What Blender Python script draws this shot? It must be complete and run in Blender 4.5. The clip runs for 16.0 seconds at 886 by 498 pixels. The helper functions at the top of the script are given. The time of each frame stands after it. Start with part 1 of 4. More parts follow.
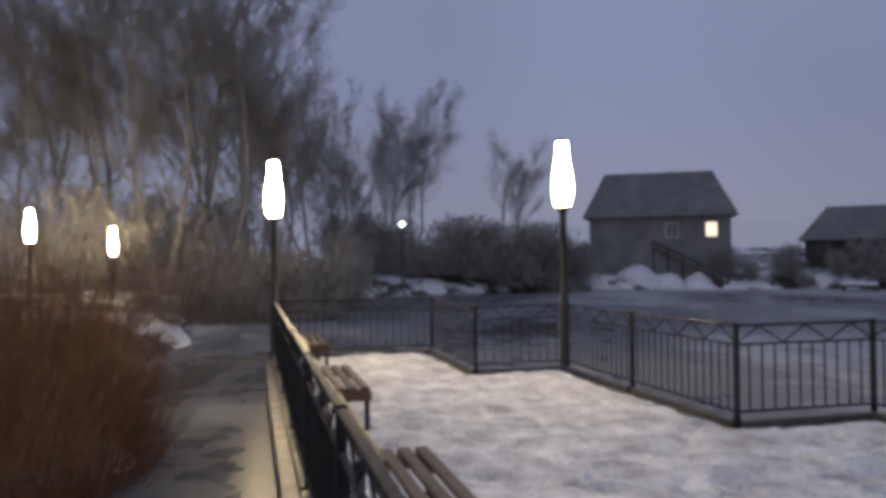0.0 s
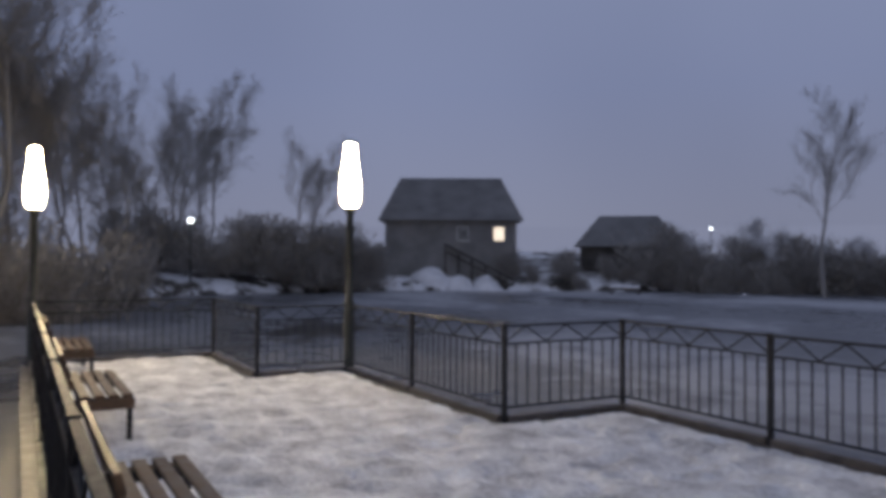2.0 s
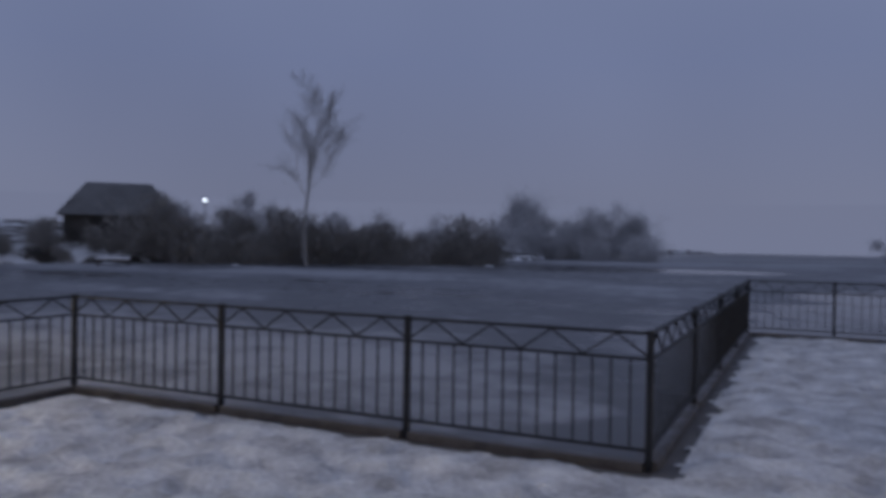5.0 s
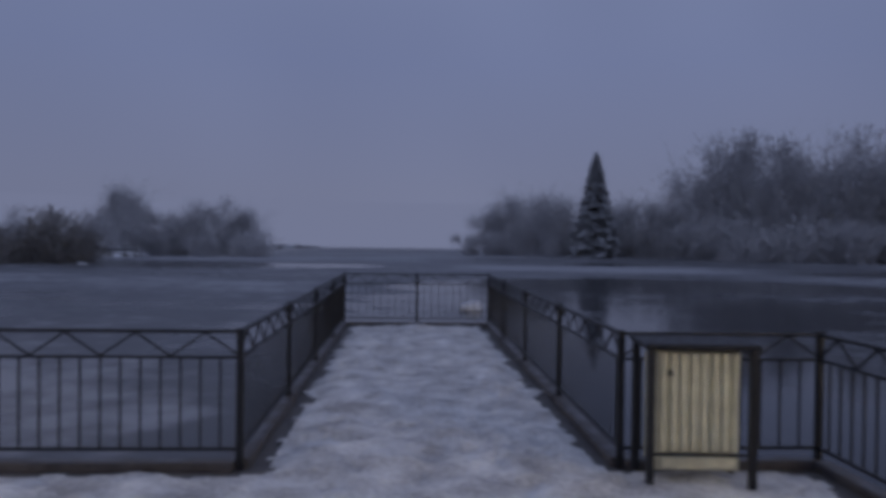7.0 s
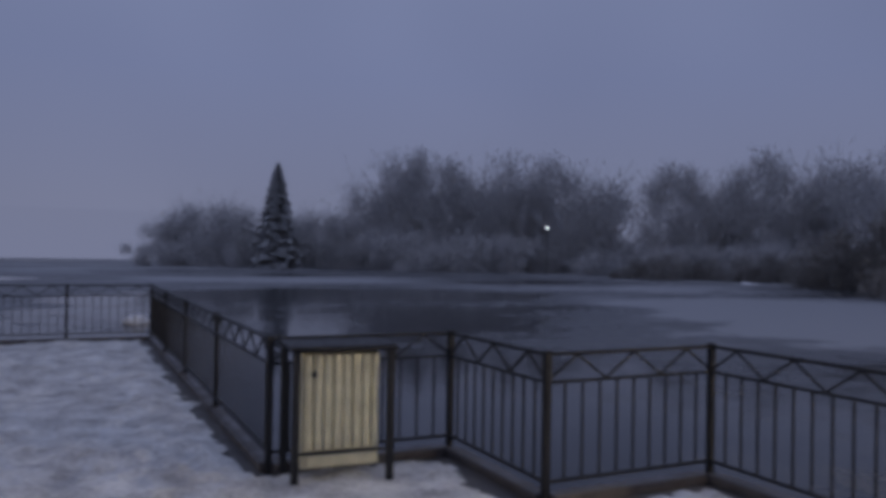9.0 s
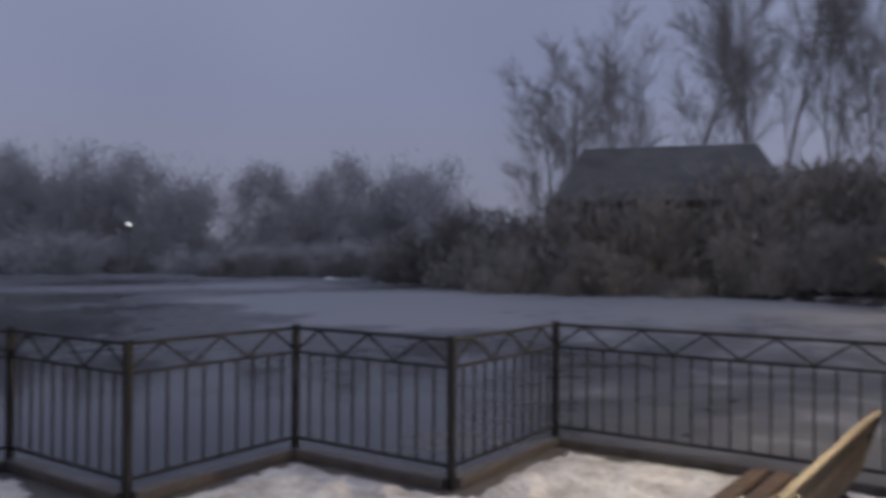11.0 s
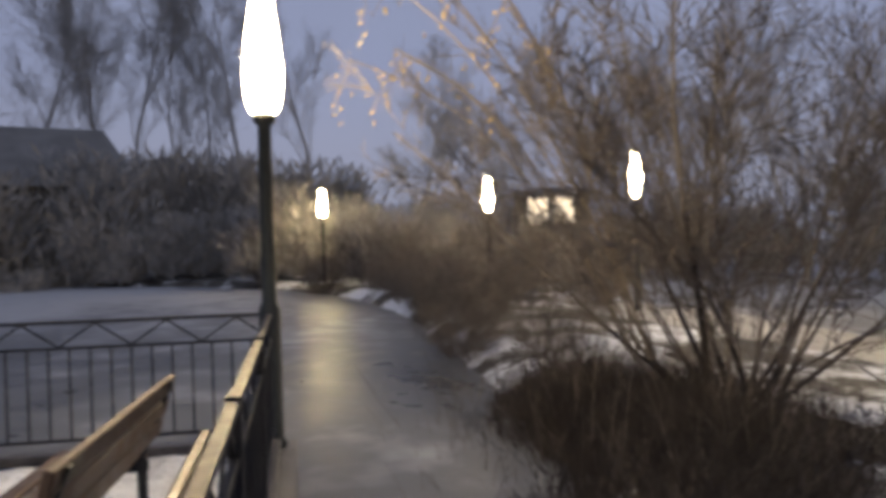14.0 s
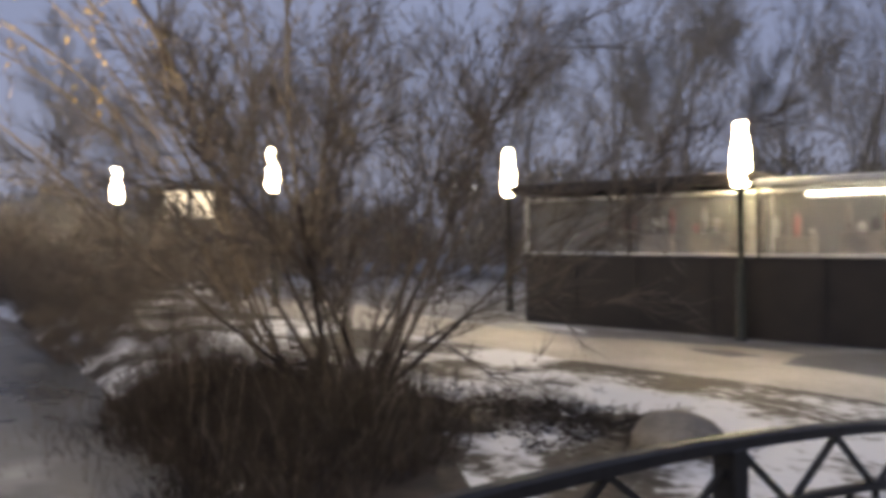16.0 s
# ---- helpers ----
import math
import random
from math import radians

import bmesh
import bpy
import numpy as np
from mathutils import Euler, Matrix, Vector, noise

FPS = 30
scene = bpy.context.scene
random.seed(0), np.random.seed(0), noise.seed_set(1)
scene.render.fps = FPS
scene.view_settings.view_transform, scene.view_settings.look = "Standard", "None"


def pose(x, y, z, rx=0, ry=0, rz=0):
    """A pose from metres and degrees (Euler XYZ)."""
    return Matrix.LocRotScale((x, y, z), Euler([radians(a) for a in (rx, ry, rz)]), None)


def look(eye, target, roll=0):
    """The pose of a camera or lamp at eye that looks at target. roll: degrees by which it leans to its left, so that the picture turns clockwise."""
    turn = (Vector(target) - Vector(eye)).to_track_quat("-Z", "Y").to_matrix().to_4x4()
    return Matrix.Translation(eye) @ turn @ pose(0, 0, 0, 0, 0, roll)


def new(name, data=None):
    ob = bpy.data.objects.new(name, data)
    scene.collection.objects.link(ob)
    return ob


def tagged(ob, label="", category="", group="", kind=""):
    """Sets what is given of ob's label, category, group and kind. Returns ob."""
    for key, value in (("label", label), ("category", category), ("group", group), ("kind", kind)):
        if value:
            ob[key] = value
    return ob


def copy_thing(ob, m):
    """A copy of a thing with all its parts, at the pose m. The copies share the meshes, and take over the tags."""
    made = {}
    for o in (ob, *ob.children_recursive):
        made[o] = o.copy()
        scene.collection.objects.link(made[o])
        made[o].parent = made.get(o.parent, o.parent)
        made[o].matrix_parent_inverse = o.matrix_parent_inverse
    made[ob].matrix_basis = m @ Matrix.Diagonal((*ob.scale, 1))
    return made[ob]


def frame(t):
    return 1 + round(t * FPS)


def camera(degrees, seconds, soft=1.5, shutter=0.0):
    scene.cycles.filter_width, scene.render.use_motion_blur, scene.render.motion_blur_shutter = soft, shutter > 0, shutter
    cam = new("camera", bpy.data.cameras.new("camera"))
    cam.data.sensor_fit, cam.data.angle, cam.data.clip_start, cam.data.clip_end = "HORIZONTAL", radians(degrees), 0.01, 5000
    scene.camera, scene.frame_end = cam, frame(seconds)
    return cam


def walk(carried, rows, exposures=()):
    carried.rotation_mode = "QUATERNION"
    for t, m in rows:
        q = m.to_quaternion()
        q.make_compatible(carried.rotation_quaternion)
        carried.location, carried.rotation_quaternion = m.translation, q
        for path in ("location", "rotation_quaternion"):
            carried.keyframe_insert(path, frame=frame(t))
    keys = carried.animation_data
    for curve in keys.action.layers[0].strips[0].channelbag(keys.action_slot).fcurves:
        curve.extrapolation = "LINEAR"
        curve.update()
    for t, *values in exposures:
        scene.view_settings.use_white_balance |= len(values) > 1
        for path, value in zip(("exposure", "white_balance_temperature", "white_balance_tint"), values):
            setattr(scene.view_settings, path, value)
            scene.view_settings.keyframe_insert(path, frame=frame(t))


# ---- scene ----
cam = camera(59.5, 16.0, soft=4.5, shutter=0.5)
PATH = [
    (0, (-0.024, -0.616, 1.624), (-1.966, -0.138, 1.663), -0.6),
    (0.5, (-0.038, -0.538, 1.633), (-1.952, 0.038, 1.681), -0.7),
    (1, (-0.007, -0.47, 1.636), (-1.878, 0.237, 1.684), -0.4),
    (1.5, (-0.016, -0.44, 1.633), (-1.827, 0.408, 1.679), -0.0),
    (2, (0.027, -0.446, 1.63), (-1.727, 0.513, 1.669), 0.3),
    (2.5, (0.052, -0.474, 1.625), (-1.59, 0.669, 1.637), 0.7),
    (3, (0.033, -0.489, 1.619), (-1.457, 0.846, 1.621), 1.3),
    (3.2, (0.04, -0.476, 1.619), (-1.384, 0.929, 1.621), 1.2),
    (5.3, (0.253, -0.039, 1.648), (-0.477, 1.823, 1.622), 1.1),
    (5.5, (0.255, -0.029, 1.647), (-0.374, 1.869, 1.621), 1.3),
    (6, (0.269, -0.059, 1.659), (-0.108, 1.905, 1.629), 1.4),
    (6.5, (0.301, -0.056, 1.663), (0.175, 1.94, 1.636), 1.2),
    (7, (0.384, -0.031, 1.672), (0.477, 1.967, 1.647), 0.7),
    (7.5, (0.486, -0.033, 1.679), (0.821, 1.939, 1.667), 0.5),
    (8, (0.525, -0.056, 1.688), (1.078, 1.866, 1.682), 0.3),
    (8.2, (0.545, -0.079, 1.688), (1.156, 1.826, 1.685), 0.3),
    (10.3, (0.659, -0.18, 1.53), (2.036, 1.269, 1.572), 1.0),
    (10.5, (0.643, -0.178, 1.529), (2.1, 1.191, 1.569), 0.6),
    (11, (0.606, -0.183, 1.538), (2.252, 0.952, 1.562), 0.4),
    (11.5, (0.586, -0.216, 1.539), (2.39, 0.647, 1.556), -0.1),
    (12, (0.58, -0.213, 1.522), (2.491, 0.375, 1.532), -0.5),
    (12.5, (0.579, -0.224, 1.512), (2.553, 0.095, 1.51), -0.6),
    (13, (0.561, -0.264, 1.51), (2.56, -0.213, 1.503), -0.9),
    (13.5, (0.539, -0.365, 1.506), (2.533, -0.523, 1.492), -1.4),
    (14, (0.541, -0.462, 1.507), (2.506, -0.83, 1.485), -1.5),
    (14.5, (0.563, -0.578, 1.497), (2.479, -1.148, 1.468), -1.7),
    (15, (0.541, -0.647, 1.488), (2.372, -1.45, 1.456), -1.5),
    (15.5, (0.496, -0.686, 1.475), (2.242, -1.661, 1.44), -1.4),
    (16, (0.491, -0.697, 1.464), (2.105, -1.878, 1.418), -0.8),
]
walk(cam, [(t, look(eye, target, roll)) for t, eye, target, roll in PATH],
     [(0.0, 0.48, 6850, 10), (3.0, 0.26, 6500, 9), (5.3, 0.02, 6250, 11), (8.2, 0.02, 6150, 14), (10.3, 0.30, 6850, 12), (11.5, 0.52, 7150, 10), (16.0, 0.66, 7100, 9)])

# ---- world and light: foggy winter dusk ----
world = bpy.data.worlds.new("dusk_world")
scene.world = world
world.use_nodes = True
wn, wl = world.node_tree.nodes, world.node_tree.links
wn.clear()
w_out, w_bg = wn.new("ShaderNodeOutputWorld"), wn.new("ShaderNodeBackground")
w_co, w_sep, w_ramp = wn.new("ShaderNodeTexCoord"), wn.new("ShaderNodeSeparateXYZ"), wn.new("ShaderNodeValToRGB")
w_noise, w_mix = wn.new("ShaderNodeTexNoise"), wn.new("ShaderNodeMix")
wl.new(w_co.outputs["Generated"], w_sep.inputs[0])
wl.new(w_sep.outputs["Z"], w_ramp.inputs[0])
ramp = w_ramp.color_ramp
ramp.elements[0].position, ramp.elements[0].color = 0.06, (0.165, 0.182, 0.265, 1)
ramp.elements[1].position, ramp.elements[1].color = 0.80, (0.215, 0.245, 0.345, 1)
mid_stop = ramp.elements.new(0.22)
mid_stop.color = (0.150, 0.178, 0.290, 1)
ramp.elements.new(0.40).color = (0.155, 0.185, 0.300, 1)
w_noise.inputs["Scale"].default_value, w_noise.inputs["Detail"].default_value = 1.6, 2.0
wl.new(w_co.outputs["Generated"], w_noise.inputs["Vector"])
w_mix.data_type, w_mix.blend_type = "RGBA", "SOFT_LIGHT"
w_mix.inputs["Factor"].default_value = 0.35
wl.new(w_ramp.outputs[0], w_mix.inputs["A"])
wl.new(w_noise.outputs["Fac"], w_mix.inputs["B"])
wl.new(w_mix.outputs["Result"], w_bg.inputs["Color"])
w_bg.inputs["Strength"].default_value = 1.0
wl.new(w_bg.outputs[0], w_out.inputs[0])
GLOW = 125.0          # brightness of the street lanterns
WARM = (1.0, 0.80, 0.50)
WATER_Z = -0.27       # level of the pond


# ---- materials ----
def material(name, low, high, scale=6.0, rough=0.8, rough2=None, metal=0.0, bump=0.3, fine=60.0, bump_size=0.01, vary=0.0, spec=0.5, detail=6.0):
    """A surface whose colour wanders between two tones at a coarse and a fine scale."""
    m = bpy.data.materials.new(name)
    m.use_nodes = True
    n, l = m.node_tree.nodes, m.node_tree.links
    b = n["Principled BSDF"]
    co = n.new("ShaderNodeTexCoord")
    a, f = n.new("ShaderNodeTexNoise"), n.new("ShaderNodeTexNoise")
    a.inputs["Scale"].default_value, a.inputs["Detail"].default_value = scale, detail
    f.inputs["Scale"].default_value, f.inputs["Detail"].default_value = fine, 4.0
    for t in (a, f):
        l.new(co.outputs["Object"], t.inputs["Vector"])
    mixf = n.new("ShaderNodeMath")
    mixf.operation = "MULTIPLY_ADD"
    mixf.inputs[1].default_value = 0.35
    l.new(f.outputs["Fac"], mixf.inputs[0])
    ad = n.new("ShaderNodeMath")
    ad.operation = "MULTIPLY"
    ad.inputs[1].default_value = 0.65
    l.new(a.outputs["Fac"], ad.inputs[0])
    l.new(ad.outputs[0], mixf.inputs[2])
    r = n.new("ShaderNodeValToRGB")
    r.color_ramp.elements[0].position, r.color_ramp.elements[0].color = 0.36, (*low, 1)
    r.color_ramp.elements[1].position, r.color_ramp.elements[1].color = 0.64, (*high, 1)
    l.new(mixf.outputs[0], r.inputs[0])
    out = r.outputs[0]
    if vary:
        info, hsv, mul = n.new("ShaderNodeObjectInfo"), n.new("ShaderNodeHueSaturation"), n.new("ShaderNodeMapRange")
        l.new(info.outputs["Random"], mul.inputs[0])
        mul.inputs[3].default_value, mul.inputs[4].default_value = 1 - vary, 1 + vary
        l.new(mul.outputs[0], hsv.inputs["Value"])
        l.new(out, hsv.inputs["Color"])
        out = hsv.outputs[0]
    l.new(out, b.inputs["Base Color"])
    rr = n.new("ShaderNodeMapRange")
    rr.inputs[3].default_value, rr.inputs[4].default_value = rough, rough if rough2 is None else rough2
    l.new(a.outputs["Fac"], rr.inputs[0])
    rr.inputs[1].default_value, rr.inputs[2].default_value = 0.35, 0.65
    l.new(rr.outputs[0], b.inputs["Roughness"])
    b.inputs["Metallic"].default_value, b.inputs["Specular IOR Level"].default_value = metal, spec
    if bump:
        bp = n.new("ShaderNodeBump")
        bp.inputs["Strength"].default_value, bp.inputs["Distance"].default_value = bump, bump_size
        l.new(mixf.outputs[0], bp.inputs["Height"])
        l.new(bp.outputs[0], b.inputs["Normal"])
    return m


def glowing(name, colour, strength):
    m = bpy.data.materials.new(name)
    m.use_nodes = True
    b = m.node_tree.nodes["Principled BSDF"]
    b.inputs["Base Color"].default_value = (0.9, 0.88, 0.82, 1)
    b.inputs["Emission Color"].default_value = (*colour, 1)
    b.inputs["Emission Strength"].default_value = strength
    return m


M_SNOW = material("trodden_snow", (0.38, 0.378, 0.395), (0.92, 0.925, 0.94), 2.6, 0.7, 0.5, bump=1.0, fine=22, bump_size=0.10)
M_SNOW_FAR = material("drifted_snow", (0.55, 0.56, 0.60), (0.85, 0.86, 0.90), 0.8, 0.8, bump=0.4, fine=12, bump_size=0.05)
M_CONCRETE = material("wet_concrete", (0.07, 0.065, 0.07), (0.16, 0.15, 0.15), 5, 0.35, 0.7, bump=0.5)
M_KERB = material("kerb_concrete", (0.055, 0.05, 0.052), (0.12, 0.11, 0.11), 7, 0.3, 0.6, bump=0.4)
M_IRON = material("black_painted_iron", (0.010, 0.011, 0.014), (0.024, 0.025, 0.030), 14, 0.42, 0.6, spec=0.3, bump=0.15, bump_size=0.003)
M_POLE = material("dark_green_painted_steel", (0.018, 0.022, 0.020), (0.04, 0.045, 0.04), 9, 0.35, 0.55, metal=0.2, bump=0.15, bump_size=0.003)
M_PLANK = material("wet_brown_stained_wood", (0.055, 0.030, 0.018), (0.13, 0.075, 0.042), 12, 0.38, 0.6, bump=0.4, fine=90, bump_size=0.004, vary=0.25)
M_TAN = material("cream_profiled_sheet", (0.50, 0.48, 0.35), (0.68, 0.655, 0.49), 8, 0.45, 0.6, bump=0.1, bump_size=0.002)
M_BARK = material("damp_bark", (0.075, 0.065, 0.058), (0.16, 0.14, 0.125), 5, 0.85, bump=0.6, bump_size=0.02)
M_TWIG = material("bare_twigs", (0.10, 0.082, 0.068), (0.21, 0.172, 0.14), 3, 0.85, bump=0)
M_TWIG_RED = material("rust_brown_twigs", (0.14, 0.065, 0.032), (0.32, 0.17, 0.085), 2, 0.85, bump=0)
# three twig tones, paler with distance: the haze is put into the colour
M_TWIG_HAZE_FAR = material("haze_pale_far_twigs", (0.48, 0.48, 0.495), (0.68, 0.675, 0.685), 0.25, 0.9, bump=0)
M_TWIG_HAZE_NEAR = material("haze_grey_tall_tree_twigs", (0.18, 0.165, 0.15), (0.33, 0.305, 0.28), 0.5, 0.9, bump=0)
M_TWIG_HAZE_MID = material("haze_grey_brown_shore_twigs", (0.23, 0.22, 0.212), (0.39, 0.375, 0.36), 0.4, 0.9, bump=0)
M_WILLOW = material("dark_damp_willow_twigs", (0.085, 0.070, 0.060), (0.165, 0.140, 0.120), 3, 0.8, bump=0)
# near-black tone of the thickets, the willow's base and the dead plants
M_TWIG_DARK = material("near_black_twigs", (0.020, 0.015, 0.013), (0.050, 0.037, 0.031), 3, 0.8, bump=0)
M_ADDED_MAT = material("added_dark_mat", (0.022, 0.017, 0.014), (0.06, 0.045, 0.036), 7, 0.7, bump=0.8, fine=40, bump_size=0.03)
M_SLUSH = material("trodden_slush_path", (0.26, 0.235, 0.21), (0.50, 0.475, 0.45), 0.9, 0.5, 0.7, bump=0.6, fine=14, bump_size=0.04)
# needles paled towards the sky's grey, haze painted into their colour
M_FIR = material("haze_pale_fir_needles", (0.36, 0.37, 0.385), (0.52, 0.53, 0.55), 1, 0.9, bump=0)
M_LEAF = material("dry_yellow_leaves", (0.30, 0.20, 0.08), (0.58, 0.43, 0.20), 10, 0.5, bump=0)
M_ROCK = material("granite_boulder", (0.14, 0.125, 0.11), (0.30, 0.27, 0.235), 5, 0.7, 0.9, bump=0.8, fine=45, bump_size=0.02)
M_ROOF = material("weathered_roof_sheet", (0.10, 0.10, 0.103), (0.18, 0.18, 0.185), 0.8, 0.7, bump=0.3)
M_HOUSE = material("grey_rendered_wall", (0.17, 0.168, 0.165), (0.27, 0.265, 0.26), 0.9, 0.85, bump=0.3)
M_TIMBER = material("dark_timber_wall", (0.055, 0.052, 0.048), (0.11, 0.102, 0.095), 1.2, 0.8, bump=0.3)
M_DARKWALL = material("dark_brown_cladding", (0.022, 0.019, 0.018), (0.05, 0.043, 0.04), 2.5, 0.5, 0.75, bump=0.2)
M_WHITE = material("white_painted_trim", (0.62, 0.62, 0.60), (0.8, 0.8, 0.78), 6, 0.5, bump=0.05)
M_GREY_FURN = material("dim_room_things", (0.10, 0.09, 0.085), (0.42, 0.36, 0.31), 3.5, 0.7, bump=0.2)
M_RED = material("faded_red_cloth", (0.30, 0.06, 0.05), (0.45, 0.13, 0.10), 6, 0.8, bump=0.1)
M_GLOW = glowing("lantern_glow", WARM, GLOW)
M_GLOW_WIN = glowing("lit_far_window", (1.0, 0.82, 0.62), 0.9)
M_GLOW_COLD = glowing("far_white_lamp", (0.85, 0.93, 1.0), 4.0)
# for the bars added inside the pavilion
M_GLOW_IN = glowing("added_room_glow", (1.0, 0.90, 0.74), 45.0)


def ice_material():
    """Thawing pond: dark open water, wet grey ice and snow-dusted ice."""
    m = bpy.data.materials.new("thawing_pond_ice")
    m.use_nodes = True
    n, l = m.node_tree.nodes, m.node_tree.links
    b = n["Principled BSDF"]
    co, mp = n.new("ShaderNodeTexCoord"), n.new("ShaderNodeMapping")
    mp.inputs["Scale"].default_value = (0.045, 0.085, 1)
    mp.inputs["Location"].default_value = (0.35, 0.9, 0.0)
    l.new(co.outputs["Object"], mp.inputs[0])
    big, fine = n.new("ShaderNodeTexNoise"), n.new("ShaderNodeTexNoise")
    big.inputs["Scale"].default_value, big.inputs["Detail"].default_value, big.inputs["Roughness"].default_value = 1.0, 5.0, 0.55
    l.new(mp.outputs[0], big.inputs["Vector"])
    fine.inputs["Scale"].default_value, fine.inputs["Detail"].default_value = 1.6, 5.0
    l.new(co.outputs["Object"], fine.inputs["Vector"])
    r = n.new("ShaderNodeValToRGB")
    e = r.color_ramp.elements
    e[0].position, e[0].color = 0.29, (0.028, 0.030, 0.036, 1)
    e[1].position, e[1].color = 0.60, (0.36, 0.368, 0.40, 1)
    e.new(0.38).color = (0.075, 0.078, 0.086, 1)
    e.new(0.48).color = (0.15, 0.155, 0.172, 1)
    ad = n.new("ShaderNodeMath")
    ad.operation = "MULTIPLY_ADD"
    ad.inputs[1].default_value = 0.30
    l.new(fine.outputs["Fac"], ad.inputs[0])
    sub = n.new("ShaderNodeMath")
    sub.operation = "SUBTRACT"
    sub.inputs[1].default_value = 0.155
    l.new(big.outputs["Fac"], sub.inputs[0])
    l.new(sub.outputs[0], ad.inputs[2])
    # the open water off the jetty's right-hand side
    mo, le, mr, wob = n.new("ShaderNodeMapping"), n.new("ShaderNodeVectorMath"), n.new("ShaderNodeMapRange"), n.new("ShaderNodeMath")
    mo.vector_type = "TEXTURE"
    mo.inputs["Location"].default_value, mo.inputs["Scale"].default_value = (9.0, 22.0, WATER_Z), (13.0, 21.5, 1.0)
    mo.inputs["Rotation"].default_value = (0, 0, radians(-14))
    l.new(co.outputs["Object"], mo.inputs[0])
    le.operation = "LENGTH"
    l.new(mo.outputs[0], le.inputs[0])
    wob.operation = "MULTIPLY_ADD"
    wob.inputs[1].default_value = 0.9
    l.new(big.outputs["Fac"], wob.inputs[0])
    l.new(le.outputs["Value"], wob.inputs[2])
    mr.inputs[1].default_value, mr.inputs[2].default_value = 1.20, 1.46
    mr.inputs[3].default_value, mr.inputs[4].default_value = -0.19, 0.0
    l.new(wob.outputs[0], mr.inputs[0])
    tot = n.new("ShaderNodeMath")
    l.new(ad.outputs[0], tot.inputs[0])
    l.new(mr.outputs[0], tot.inputs[1])
    # snow-dusted ice between the deck and the east bank
    mo2, le2, mr2, wob2, tot2 = n.new("ShaderNodeMapping"), n.new("ShaderNodeVectorMath"), n.new("ShaderNodeMapRange"), n.new("ShaderNodeMath"), n.new("ShaderNodeMath")
    mo2.vector_type = "TEXTURE"
    mo2.inputs["Location"].default_value, mo2.inputs["Scale"].default_value = (24.0, 13.0, WATER_Z), (18.0, 13.0, 1.0)
    mo2.inputs["Rotation"].default_value = (0, 0, radians(35))
    l.new(co.outputs["Object"], mo2.inputs[0])
    le2.operation = "LENGTH"
    l.new(mo2.outputs[0], le2.inputs[0])
    wob2.operation = "MULTIPLY_ADD"
    wob2.inputs[1].default_value = 0.9
    l.new(big.outputs["Fac"], wob2.inputs[0])
    l.new(le2.outputs["Value"], wob2.inputs[2])
    mr2.inputs[1].default_value, mr2.inputs[2].default_value = 1.25, 1.55
    mr2.inputs[3].default_value, mr2.inputs[4].default_value = 0.13, 0.0
    l.new(wob2.outputs[0], mr2.inputs[0])
    l.new(tot.outputs[0], tot2.inputs[0])
    l.new(mr2.outputs[0], tot2.inputs[1])
    ad = tot2
    l.new(ad.outputs[0], r.inputs[0])
    l.new(r.outputs[0], b.inputs["Base Color"])
    rr = n.new("ShaderNodeMapRange")
    rr.inputs[1].default_value, rr.inputs[2].default_value = 0.32, 0.50
    rr.inputs[3].default_value, rr.inputs[4].default_value = 0.08, 0.55
    l.new(ad.outputs[0], rr.inputs[0])
    l.new(rr.outputs[0], b.inputs["Roughness"])
    bp = n.new("ShaderNodeBump")
    bp.inputs["Strength"].default_value, bp.inputs["Distance"].default_value = 0.12, 0.02
    l.new(fine.outputs["Fac"], bp.inputs["Height"])
    l.new(bp.outputs[0], b.inputs["Normal"])
    b.inputs["IOR"].default_value, b.inputs["Specular IOR Level"].default_value = 1.31, 0.3
    return m


def land_material():
    """Patchy snow over dark wet earth and dead grass."""
    m = bpy.data.materials.new("patchy_snow_on_earth")
    m.use_nodes = True
    n, l = m.node_tree.nodes, m.node_tree.links
    b = n["Principled BSDF"]
    co = n.new("ShaderNodeTexCoord")
    a, f = n.new("ShaderNodeTexNoise"), n.new("ShaderNodeTexNoise")
    a.inputs["Scale"].default_value, a.inputs["Detail"].default_value, a.inputs["Roughness"].default_value = 0.42, 7.0, 0.62
    f.inputs["Scale"].default_value, f.inputs["Detail"].default_value = 9.0, 5.0
    for t in (a, f):
        l.new(co.outputs["Object"], t.inputs["Vector"])
    ad = n.new("ShaderNodeMath")
    ad.operation = "MULTIPLY_ADD"
    ad.inputs[1].default_value = 0.22
    l.new(f.outputs["Fac"], ad.inputs[0])
    l.new(a.outputs["Fac"], ad.inputs[2])
    r = n.new("ShaderNodeValToRGB")
    e = r.color_ramp.elements
    e[0].position, e[0].color = 0.54, (0.030, 0.025, 0.020, 1)
    e[1].position, e[1].color = 0.66, (0.72, 0.73, 0.77, 1)
    e.new(0.59).color = (0.075, 0.065, 0.055, 1)
    l.new(ad.outputs[0], r.inputs[0])
    l.new(r.outputs[0], b.inputs["Base Color"])
    b.inputs["Roughness"].default_value = 0.75
    bp = n.new("ShaderNodeBump")
    bp.inputs["Strength"].default_value, bp.inputs["Distance"].default_value = 0.8, 0.08
    l.new(ad.outputs[0], bp.inputs["Height"])
    l.new(bp.outputs[0], b.inputs["Normal"])
    return m


